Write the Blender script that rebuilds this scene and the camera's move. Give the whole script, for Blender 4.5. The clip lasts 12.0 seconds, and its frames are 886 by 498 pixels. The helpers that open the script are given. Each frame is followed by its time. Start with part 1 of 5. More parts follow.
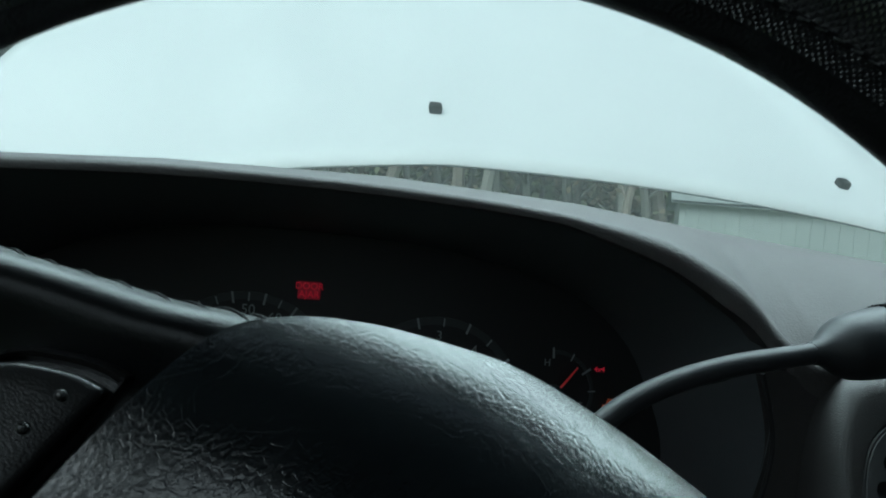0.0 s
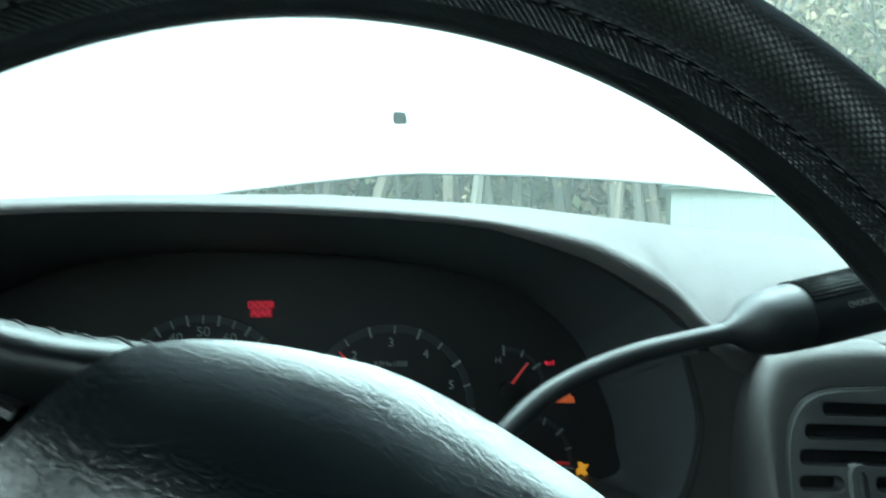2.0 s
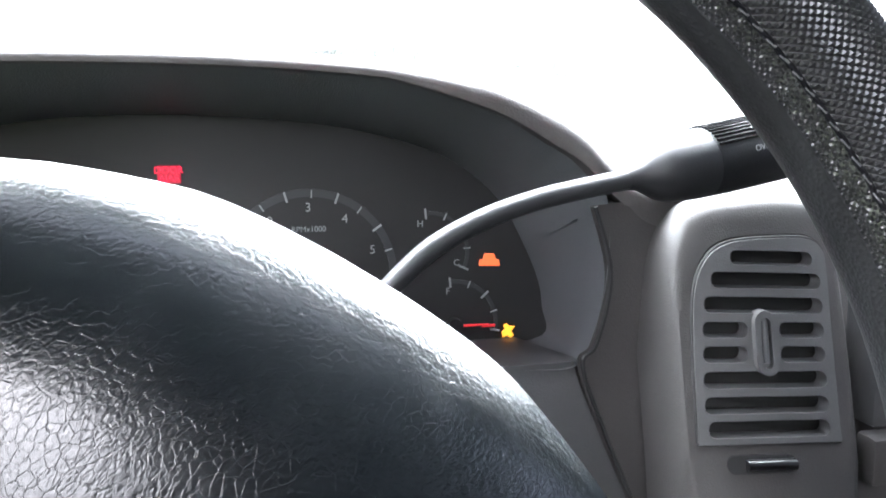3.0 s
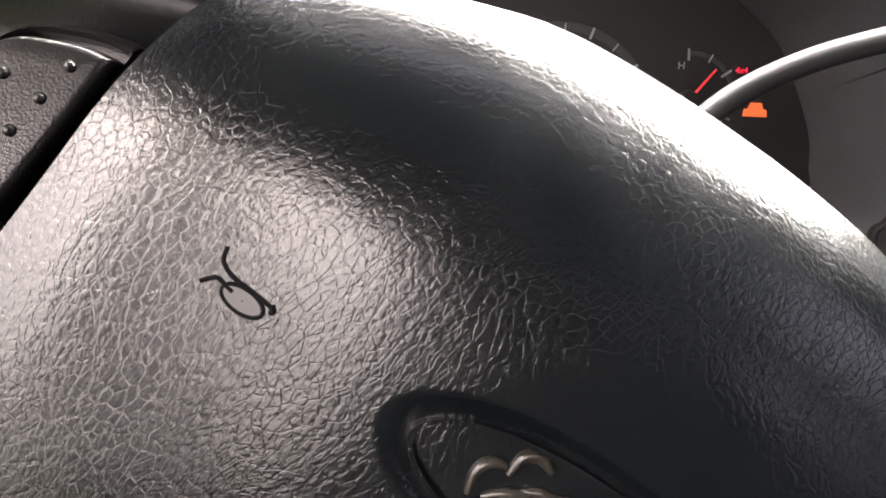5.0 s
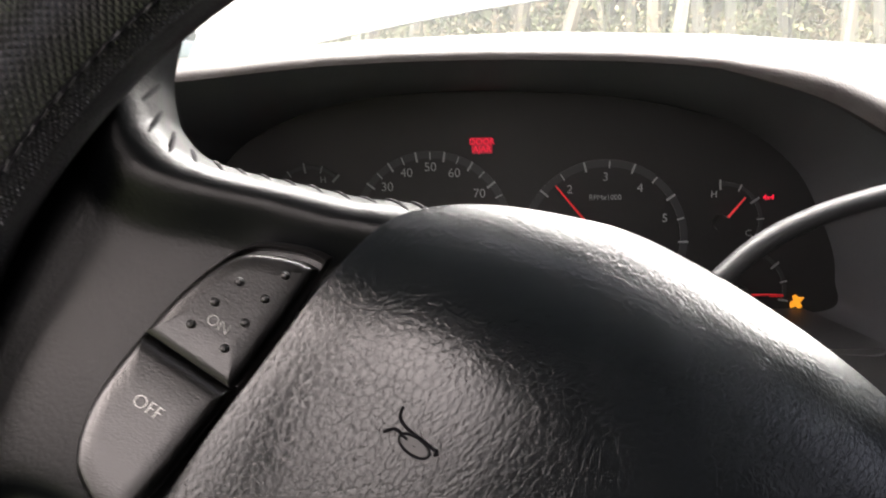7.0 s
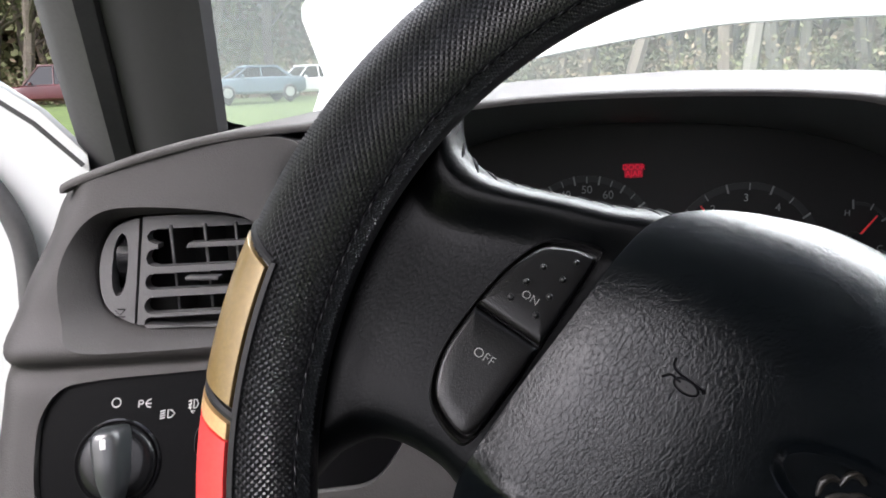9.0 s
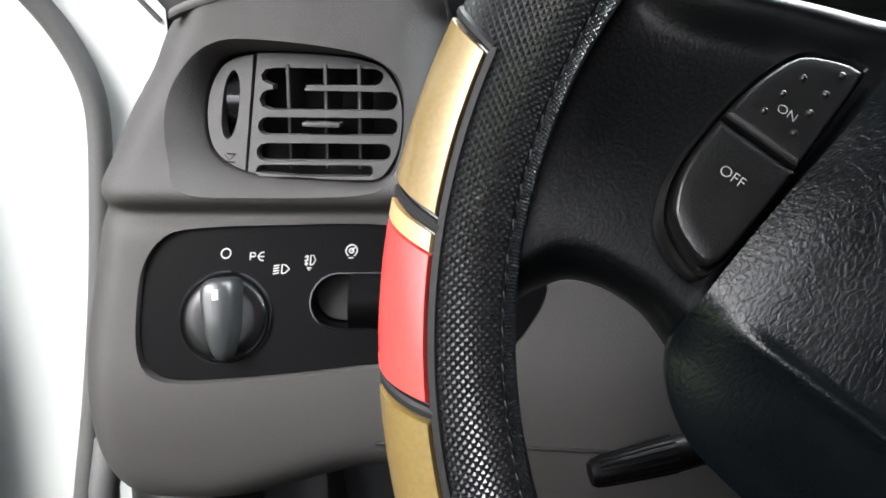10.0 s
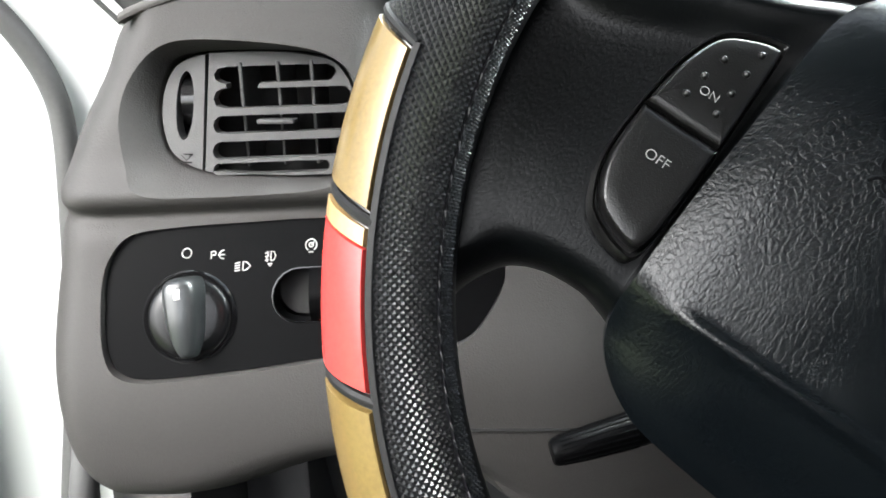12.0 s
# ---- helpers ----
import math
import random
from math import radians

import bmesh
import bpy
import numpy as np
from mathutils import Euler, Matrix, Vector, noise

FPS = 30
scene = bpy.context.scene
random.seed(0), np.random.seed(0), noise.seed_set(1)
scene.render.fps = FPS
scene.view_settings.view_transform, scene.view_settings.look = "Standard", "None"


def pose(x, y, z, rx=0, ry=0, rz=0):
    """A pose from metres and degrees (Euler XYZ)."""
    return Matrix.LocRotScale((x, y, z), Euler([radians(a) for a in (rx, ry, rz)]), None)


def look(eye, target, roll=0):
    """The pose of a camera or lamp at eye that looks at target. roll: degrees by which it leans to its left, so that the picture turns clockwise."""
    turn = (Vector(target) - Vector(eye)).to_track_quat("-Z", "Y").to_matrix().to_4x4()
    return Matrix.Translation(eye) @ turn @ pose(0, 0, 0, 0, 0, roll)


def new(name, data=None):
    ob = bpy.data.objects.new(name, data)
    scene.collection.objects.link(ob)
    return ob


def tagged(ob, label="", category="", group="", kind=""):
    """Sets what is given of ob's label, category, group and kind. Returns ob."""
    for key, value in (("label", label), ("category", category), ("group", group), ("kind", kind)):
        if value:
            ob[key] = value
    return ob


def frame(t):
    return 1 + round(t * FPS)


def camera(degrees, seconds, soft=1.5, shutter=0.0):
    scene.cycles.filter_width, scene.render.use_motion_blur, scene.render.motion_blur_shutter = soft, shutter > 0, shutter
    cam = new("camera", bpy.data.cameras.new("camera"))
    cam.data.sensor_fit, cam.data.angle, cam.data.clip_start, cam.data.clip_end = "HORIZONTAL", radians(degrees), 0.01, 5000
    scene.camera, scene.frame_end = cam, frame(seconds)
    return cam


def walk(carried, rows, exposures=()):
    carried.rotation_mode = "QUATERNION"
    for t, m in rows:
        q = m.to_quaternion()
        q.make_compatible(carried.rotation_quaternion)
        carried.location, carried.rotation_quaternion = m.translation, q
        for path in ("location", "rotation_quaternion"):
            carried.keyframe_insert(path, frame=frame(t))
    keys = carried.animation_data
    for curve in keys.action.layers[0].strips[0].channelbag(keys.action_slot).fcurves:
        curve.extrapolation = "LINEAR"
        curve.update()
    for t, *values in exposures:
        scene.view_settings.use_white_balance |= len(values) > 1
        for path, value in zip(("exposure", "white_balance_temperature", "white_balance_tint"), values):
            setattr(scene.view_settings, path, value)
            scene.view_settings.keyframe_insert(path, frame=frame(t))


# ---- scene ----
cam = camera(59.12, 12.0, soft=1.7, shutter=0.3)
walk(cam, [
    (0.0, pose(-0.0538, -0.1133, 1.2432, 89.12, -5.39, -12.85)),
    (0.5, pose(-0.0567, -0.1346, 1.2552, 90.29, -3.13, -11.85)),
    (1.0, pose(-0.0477, -0.1341, 1.2533, 91.33, -1.81, -11.46)),
    (1.5, pose(-0.0518, -0.1384, 1.2556, 91.15, -1.66, -11.77)),
    (2.0, pose(-0.0307, -0.1353, 1.2473, 89.41, -0.96, -13.18)),
    (2.5, pose(0.0032, -0.1342, 1.2267, 85.00, 0.33, -15.12)),
    (3.0, pose(0.0032, -0.1327, 1.2312, 81.48, 0.10, -14.74)),
    (3.5, pose(-0.0063, -0.1187, 1.2201, 77.07, -2.89, -10.73)),
    (3.7, pose(-0.0116, -0.1097, 1.2205, 74.68, -2.39, -8.38)),
    (5.3, pose(-0.0285, -0.1103, 1.2323, 69.60, -0.59, -0.74)),
    (5.5, pose(-0.0305, -0.1142, 1.2338, 70.39, -0.46, -0.73)),
    (6.0, pose(-0.0281, -0.1190, 1.2362, 71.52, 0.26, -0.52)),
    (6.5, pose(-0.0380, -0.1314, 1.2450, 73.24, 0.72, -0.15)),
    (7.0, pose(-0.0433, -0.1507, 1.2616, 75.72, 0.98, 0.91)),
    (7.5, pose(-0.0841, -0.1853, 1.2723, 78.76, 0.18, 2.58)),
    (7.7, pose(-0.0968, -0.2011, 1.2749, 79.05, -0.42, 3.32)),
    (9.3, pose(-0.0987, -0.2157, 1.2610, 77.73, 2.05, 6.02)),
    (9.5, pose(-0.1354, -0.2044, 1.2454, 76.78, 0.05, 5.90)),
    (9.7, pose(-0.1533, -0.1963, 1.2328, 74.50, 0.52, 8.74)),
    (10.0, pose(-0.1599, -0.1966, 1.2230, 74.09, -1.29, 6.67)),
    (10.5, pose(-0.1531, -0.1953, 1.2247, 72.90, 0.43, 7.01)),
    (11.0, pose(-0.1440, -0.1910, 1.2223, 72.77, 1.08, 6.47)),
    (11.5, pose(-0.1383, -0.1914, 1.2226, 72.63, 1.54, 5.80)),
    (12.0, pose(-0.1446, -0.1988, 1.2261, 72.96, 1.08, 5.53)),

], exposures=[
    (0.0, -0.03, 5250, -10), (0.5, 1.6, 5080, -20), (1.0, 1.6, 5080, -18), (2.0, 1.55, 5080, -21), (2.5, 1.5, 5650, -18), (3.0, 3.6, 5850, 12), (3.5, 3.68, 6450, 16),
    (5.5, 2.95, 6950, 20), (6.5, 2.88, 6950, 20), (7.0, 2.35, 6800, 18), (7.5, 1.92, 6700, 20), (9.5, 1.66, 6000, 12), (10.0, 2.15, 6050, 9), (10.5, 2.28, 6000, 8), (12.0, 2.5, 6100, 6)
])

# ---------------------------------------------------------------- light
SUN_ELEV, SUN_TURN = 46.0, -148.0
world = bpy.data.worlds.new("overcast_sky")
scene.world = world
world.use_nodes = True
wn = world.node_tree
sky = wn.nodes.new("ShaderNodeTexSky")
sky.sky_type, sky.sun_disc = "NISHITA", False
sky.sun_elevation, sky.sun_rotation = radians(SUN_ELEV), radians(SUN_TURN)
sky.air_density, sky.dust_density, sky.ozone_density = 0.7, 8.0, 1.0
cloud = wn.nodes.new("ShaderNodeHueSaturation")
cloud.inputs["Saturation"].default_value = 0.5
wn.links.new(sky.outputs[0], cloud.inputs["Color"])
wn.links.new(cloud.outputs[0], wn.nodes["Background"].inputs[0])
wn.nodes["Background"].inputs[1].default_value = 0.15
sun = new("sun", bpy.data.lights.new("sun", "SUN"))
sun.data.energy, sun.data.angle, sun.data.color = 1.3, radians(36), (1.0, 0.915, 0.865)
sa, se = radians(SUN_TURN), radians(SUN_ELEV)
sun_way = Vector((math.sin(sa) * math.cos(se), math.cos(sa) * math.cos(se), math.sin(se)))
sun.matrix_world = look(sun_way * 50, (0, 0, 0))
# added area lamp standing in for sky light through the upper half of the windscreen
pane_light = new("windscreen_daylight", bpy.data.lights.new("windscreen_daylight", "AREA"))
pane_light.data.shape, pane_light.data.size, pane_light.data.size_y = "RECTANGLE", 0.95, 0.20
pane_light.data.energy, pane_light.data.color = 3.8, (1.0, 0.99, 0.96)
pane_light.matrix_world = look((0.25, 0.29, 1.535), (0.25, 0.29 - 0.68, 1.535 - 0.73))


# ---------------------------------------------------------------- materials
def material(name, colour, rough=0.5, metal=0.0, grain=0.0, scale=200.0, bump=0.0, bump_scale=900.0, spread=0.12,
             stain=0.0, stain_scale=18.0, coat=0.0, glow=None, glow_strength=0.0, per_object=0.0, spec=0.5):
    m = bpy.data.materials.new(name)
    m.use_nodes = True
    nt = m.node_tree
    p = nt.nodes["Principled BSDF"]
    p.inputs["Roughness"].default_value, p.inputs["Metallic"].default_value = rough, metal
    p.inputs["Coat Weight"].default_value = coat
    p.inputs["Specular IOR Level"].default_value = spec
    geo = nt.nodes.new("ShaderNodeTexCoord")
    big = nt.nodes.new("ShaderNodeTexNoise")
    big.inputs["Scale"].default_value, big.inputs["Detail"].default_value = stain_scale, 5
    fine = nt.nodes.new("ShaderNodeTexNoise")
    fine.inputs["Scale"].default_value, fine.inputs["Detail"].default_value = scale, 3
    for n in (big, fine):
        nt.links.new(geo.outputs["Object"], n.inputs["Vector"])
    ramp = nt.nodes.new("ShaderNodeMixRGB")
    ramp.inputs[1].default_value = (*[c * (1 - spread) for c in colour], 1)
    ramp.inputs[2].default_value = (*[min(1, c * (1 + spread)) for c in colour], 1)
    nt.links.new(big.outputs["Fac"], ramp.inputs[0])
    last = ramp
    if grain:
        mix = nt.nodes.new("ShaderNodeMixRGB")
        mix.blend_type = "OVERLAY"
        mix.inputs[0].default_value = grain
        nt.links.new(last.outputs[0], mix.inputs[1])
        nt.links.new(fine.outputs["Fac"], mix.inputs[2])
        last = mix
    if per_object:
        info = nt.nodes.new("ShaderNodeObjectInfo")
        hsv = nt.nodes.new("ShaderNodeHueSaturation")
        mul = nt.nodes.new("ShaderNodeMath")
        mul.operation = "MULTIPLY_ADD"
        mul.inputs[1].default_value, mul.inputs[2].default_value = per_object, 1 - per_object / 2
        nt.links.new(info.outputs["Random"], mul.inputs[0])
        nt.links.new(mul.outputs[0], hsv.inputs["Value"])
        nt.links.new(last.outputs[0], hsv.inputs["Color"])
        last = hsv
    nt.links.new(last.outputs[0], p.inputs["Base Color"])
    rr = nt.nodes.new("ShaderNodeMapRange")
    rr.inputs["To Min"].default_value, rr.inputs["To Max"].default_value = max(0.02, rough - 0.07 - stain), min(1, rough + 0.07 + stain)
    nt.links.new(big.outputs["Fac"], rr.inputs["Value"])
    nt.links.new(rr.outputs[0], p.inputs["Roughness"])
    if bump:
        cells = nt.nodes.new("ShaderNodeTexVoronoi")
        cells.inputs["Scale"].default_value = bump_scale
        nt.links.new(geo.outputs["Object"], cells.inputs["Vector"])
        b = nt.nodes.new("ShaderNodeBump")
        b.inputs["Strength"].default_value, b.inputs["Distance"].default_value = bump, 0.0004
        nt.links.new(cells.outputs["Distance"], b.inputs["Height"])
        nt.links.new(b.outputs[0], p.inputs["Normal"])
    if glow:
        p.inputs["Emission Color"].default_value = (*glow, 1)
        p.inputs["Emission Strength"].default_value = glow_strength
    return m


def leather(name, colour, rough, crease, pores, spec=0.5):
    """Hide with pores, a fine grain and long creases of two sizes."""
    m = material(name, colour, rough, grain=0.15, scale=500, spread=0.2, stain=0.05, stain_scale=30, spec=spec)
    nt = m.node_tree
    p = nt.nodes["Principled BSDF"]
    geo = nt.nodes.new("ShaderNodeTexCoord")
    warp = nt.nodes.new("ShaderNodeTexNoise")
    warp.inputs["Scale"].default_value, warp.inputs["Detail"].default_value = 38, 4
    nt.links.new(geo.outputs["Object"], warp.inputs["Vector"])
    add = nt.nodes.new("ShaderNodeVectorMath")
    add.operation = "MULTIPLY_ADD"
    add.inputs[1].default_value = (0.0065, 0.0065, 0.0065)
    nt.links.new(warp.outputs["Color"], add.inputs[0])
    nt.links.new(geo.outputs["Object"], add.inputs[2])
    chain = None
    for scale, strength, stretch, turn in ((250, crease * 0.5, (1.0, 2.2, 1.4), -52), (560, crease * 1.35, (1.0, 1.5, 1.3), -40), (1050, pores, (1, 1.5, 1), -35)):
        mp = nt.nodes.new("ShaderNodeMapping")
        mp.vector_type = "TEXTURE"
        mp.inputs["Scale"].default_value = stretch
        mp.inputs["Rotation"].default_value = (0, 0, radians(turn))
        nt.links.new(add.outputs[0], mp.inputs["Vector"])
        sm = nt.nodes.new("ShaderNodeMapRange")
        if scale < 1000:     # thin folds of two sizes
            v = nt.nodes.new("ShaderNodeTexVoronoi")
            v.feature = "DISTANCE_TO_EDGE"
            sm.inputs["From Max"].default_value = 0.055
            nt.links.new(v.outputs["Distance"], sm.inputs["Value"])
        else:               # pebbled grain
            v = nt.nodes.new("ShaderNodeTexNoise")
            v.inputs["Detail"].default_value = 2
            sm.inputs["From Min"].default_value, sm.inputs["From Max"].default_value = 0.36, 0.6
            nt.links.new(v.outputs["Fac"], sm.inputs["Value"])
        v.inputs["Scale"].default_value = scale
        nt.links.new(mp.outputs[0], v.inputs["Vector"])
        b = nt.nodes.new("ShaderNodeBump")
        b.inputs["Distance"].default_value = 0.00022 if scale < 400 else 0.00012
        if strength != pores:
            patch = nt.nodes.new("ShaderNodeTexNoise")
            patch.inputs["Scale"].default_value = 28
            nt.links.new(geo.outputs["Object"], patch.inputs["Vector"])
            k = nt.nodes.new("ShaderNodeMapRange")
            k.inputs["From Min"].default_value, k.inputs["From Max"].default_value = 0.35, 0.65
            k.inputs["To Min"].default_value, k.inputs["To Max"].default_value = strength * 0.4, strength
            nt.links.new(patch.outputs["Fac"], k.inputs["Value"])
            nt.links.new(k.outputs[0], b.inputs["Strength"])
        else:
            b.inputs["Strength"].default_value = strength
        nt.links.new(sm.outputs[0], b.inputs["Height"])
        if chain:
            nt.links.new(chain.outputs[0], b.inputs["Normal"])
        chain = b
    nt.links.new(chain.outputs[0], p.inputs["Normal"])
    return m


def clear_glass(name):
    m = bpy.data.materials.new(name)
    m.use_nodes = True
    p = m.node_tree.nodes["Principled BSDF"]
    p.inputs["Transmission Weight"].default_value = 1
    p.inputs["Roughness"].default_value = 0.0
    p.inputs["IOR"].default_value = 1.02
    p.inputs["Base Color"].default_value = (0.93, 0.97, 0.95, 1)
    p.inputs["Specular IOR Level"].default_value = 0.12
    # a thin film of dust with wiped streaks
    nt = m.node_tree
    dust = nt.nodes.new("ShaderNodeBsdfTranslucent")
    dust.inputs["Color"].default_value = (0.72, 0.79, 0.73, 1)
    geo = nt.nodes.new("ShaderNodeTexCoord")
    film = nt.nodes.new("ShaderNodeTexNoise")
    film.inputs["Scale"].default_value, film.inputs["Detail"].default_value = 4, 2
    nt.links.new(geo.outputs["Object"], film.inputs["Vector"])
    amount = nt.nodes.new("ShaderNodeMapRange")
    amount.inputs["From Min"].default_value, amount.inputs["From Max"].default_value = 0.3, 0.7
    amount.inputs["To Min"].default_value, amount.inputs["To Max"].default_value = 0.09, 0.13
    nt.links.new(film.outputs["Fac"], amount.inputs["Value"])
    mix = nt.nodes.new("ShaderNodeMixShader")
    nt.links.new(amount.outputs[0], mix.inputs[0])
    nt.links.new(p.outputs[0], mix.inputs[1])
    nt.links.new(dust.outputs[0], mix.inputs[2])
    nt.links.new(mix.outputs[0], nt.nodes["Material Output"].inputs["Surface"])
    return m


PAD = leather("black_vinyl_leather", (0.0023, 0.0033, 0.0042), 0.22, 0.18, 0.23, 0.43)
SPOKE = leather("black_smooth_leather", (0.0019, 0.0024, 0.0028), 0.34, 0.12, 0.24, 0.20)
GRIP = material("black_rubber_grip", (0.011, 0.011, 0.0118), 0.33, grain=0.2, scale=900, spread=0.2, spec=0.85)
BAR = material("satin_rubber_bar", (0.012, 0.012, 0.0125), 0.55, grain=0.1, scale=700, spec=0.3)
PERF = material("black_perforated_leather", (0.007, 0.007, 0.0075), 0.44, bump=0.4, bump_scale=900, spread=0.2)
# stitching thread, also the painted groove shade of the horn mark
THREAD_AND_GROOVE = material("black_thread_and_groove_shade", (0.004, 0.004, 0.005), 0.9, spec=0.1)
GOLD = material("gold_lacquer", (0.21, 0.142, 0.046), 0.33, metal=0.25, grain=0.25, scale=700, spread=0.15, coat=0.3)
PALE_GOLD = material("pale_gold_lacquer", (0.55, 0.36, 0.16), 0.3, metal=0.2, grain=0.2, scale=700, coat=0.3)
RED = material("red_lacquer", (0.74, 0.055, 0.05), 0.26, grain=0.15, scale=600, spread=0.15, coat=0.3)
GREY = material("grey_dash_plastic", (0.0325, 0.0308, 0.0298), 0.62, grain=0.1, scale=700, bump=0.25, bump_scale=1400, stain=0.03, spec=0.3)
GREY_TOP = material("light_grey_dash_vinyl", (0.058, 0.055, 0.0535), 0.66, grain=0.12, scale=500, bump=0.35, bump_scale=900, stain=0.03, spec=0.25)
GREY_VENT = material("mid_grey_vent_plastic", (0.054, 0.054, 0.054), 0.54, grain=0.1, scale=800, bump=0.15, bump_scale=1500, spec=0.3)
DARK = material("charcoal_hood_plastic", (0.062, 0.067, 0.071), 0.62, grain=0.15, scale=600, bump=0.3, bump_scale=1200)
SHROUD = material("grey_shroud_plastic", (0.040, 0.041, 0.042), 0.55, grain=0.1, scale=700, bump=0.2, bump_scale=1300)
LEVER = material("dark_lever_plastic", (0.018, 0.0187, 0.020), 0.48, grain=0.1, scale=700, bump=0.1, bump_scale=1300, spec=0.3)
GRIP_GREY = material("dark_grey_grip_plastic", (0.011, 0.0113, 0.012), 0.55, grain=0.1, scale=700, bump=0.15, bump_scale=1300, spec=0.2)
BLACK = material("black_satin_plastic", (0.0020, 0.0020, 0.0022), 0.38, grain=0.1, scale=900, spec=0.05)
GLOSS = material("black_gloss_plastic", (0.005, 0.005, 0.0055), 0.16, coat=0.4)
KNOB = material("black_knob_plastic", (0.005, 0.005, 0.0055), 0.27, spec=0.3)
SATIN = material("satin_knob_plastic", (0.022, 0.024, 0.025), 0.3, spec=0.7)
SWITCH = material("black_switch_plastic", (0.007, 0.0068, 0.0068), 0.3, bump=0.12, bump_scale=2200)
# near-black for joints, and for the shade inside vents, slots and wells
CAVITY = material("cavity_shade_black", (0.004, 0.004, 0.004), 0.8)
WHITE_INK = material("white_ink", (0.48, 0.48, 0.46), 0.6)
DIM_INK = material("worn_grey_ink", (0.2, 0.2, 0.2), 0.6)
GREY_INK = material("grey_dial_ink", (0.2, 0.21, 0.215), 0.6)
DIAL = material("black_dial_face", (0.004, 0.0043, 0.0045), 0.55)
NEEDLE = material("red_needle", (0.75, 0.02, 0.03), 0.5, glow=(1, 0.05, 0.05), glow_strength=0.02)
LAMP_RED = material("red_warning_lamp", (0.5, 0.01, 0.03), 0.5, glow=(1.0, 0.015, 0.06), glow_strength=0.15)
LAMP_RED_DIM = material("red_lamp_window", (0.2, 0.01, 0.02), 0.5, glow=(1.0, 0.01, 0.05), glow_strength=0.035)
LAMP_ORANGE = material("orange_warning_lamp", (0.5, 0.1, 0.02), 0.5, glow=(1.0, 0.16, 0.05), glow_strength=0.08)
LAMP_AMBER = material("amber_warning_lamp", (0.5, 0.25, 0.02), 0.5, glow=(1.0, 0.36, 0.02), glow_strength=0.16)
PAINT = material("white_car_paint", (0.56, 0.58, 0.57), 0.5, spread=0.04, stain=0.06, stain_scale=9)
RUBBER = material("black_rubber_seal", (0.05, 0.05, 0.05), 0.6, grain=0.2, scale=400)
PILLAR = material("dark_pillar_trim", (0.024, 0.024, 0.025), 0.7, grain=0.1, scale=300)
LINER = material("grey_headliner", (0.108, 0.117, 0.126), 0.9, grain=0.2, scale=400)
CARPET = material("dark_carpet", (0.014, 0.014, 0.014), 0.95, grain=0.3, scale=600)
GLASS = clear_glass("windscreen_glass")


# ---------------------------------------------------------------- mesh helpers
def mesh_of(name, bm, mat, smooth=True):
    bmesh.ops.recalc_face_normals(bm, faces=bm.faces)
    me = bpy.data.meshes.new(name)
    bm.to_mesh(me)
    bm.free()
    me.materials.append(mat)
    if smooth:
        me.shade_smooth()
        me.set_sharp_from_angle(angle=radians(38))
    return me


def part(name, bm, mat, parent=None, label="", smooth=True):
    ob = new(name, mesh_of(name, bm, mat, smooth))
    if parent:
        ob.parent = parent
    if label:
        ob["label"] = label
    return ob


def thing(name, label, category, group="", kind="", m=None):
    ob = new(name)
    if m is not None:
        ob.matrix_basis = m
    return tagged(ob, label, category, group, kind)


def spline(points, n, closed=False):
    """Catmull-Rom through points of any dimension, n samples a span."""
    pts = [Vector(p) for p in points]
    c = len(pts)
    out = []
    for i in range(c if closed else c - 1):
        if closed:
            a, b, d, e = pts[i - 1], pts[i], pts[(i + 1) % c], pts[(i + 2) % c]
        else:
            a, b, d, e = pts[max(i - 1, 0)], pts[i], pts[i + 1], pts[min(i + 2, c - 1)]
        for k in range(n):
            t = k / n
            out.append(0.5 * ((2 * b) + (d - a) * t + (2 * a - 5 * b + 4 * d - e) * t * t + (3 * b - a - 3 * d + e) * t ** 3))
    if not closed:
        out.append(pts[-1])
    return out


def loft(rows, closed=False, cap_start=False, cap_end=False):
    """Quads between rows of points; closed joins each row's ends."""
    bm = bmesh.new()
    vs = [[bm.verts.new(p) for p in row] for row in rows]
    n = len(vs[0])
    for a, b in zip(vs, vs[1:]):
        for i in range(n if closed else n - 1):
            j = (i + 1) % n
            bm.faces.new((a[i], a[j], b[j], b[i]))
    if cap_start:
        bm.faces.new(vs[0])
    if cap_end:
        bm.faces.new(vs[-1])
    return bm


def tube(path, radii, seg=20, flat=1.0):
    """A closed tube along a path; radii one number or one a point."""
    pts = [Vector(p) for p in path]
    rows, side = [], None
    for i, p in enumerate(pts):
        d = (pts[min(i + 1, len(pts) - 1)] - pts[max(i - 1, 0)]).normalized()
        ref = side if side else (Vector((0, 0, 1)) if abs(d.z) < 0.9 else Vector((0, 1, 0)))
        u = d.cross(ref).normalized()
        v = u.cross(d).normalized()
        side = v
        r = radii[i] if isinstance(radii, (list, tuple)) else radii
        rows.append([p + u * math.cos(a) * r + v * math.sin(a) * r * flat for a in (2 * math.pi * k / seg for k in range(seg))])
    return loft(rows, True, True, True)


def rounded_box(x, y, z, r=0.002, seg=2, centre=(0, 0, 0)):
    bm = bmesh.new()
    bmesh.ops.create_cube(bm, size=1)
    for v in bm.verts:
        v.co = Vector((v.co.x * x, v.co.y * y, v.co.z * z))
    if r:
        bmesh.ops.bevel(bm, geom=bm.edges[:], offset=r, segments=seg, affect="EDGES", profile=0.5)
    bmesh.ops.translate(bm, verts=bm.verts, vec=centre)
    return bm


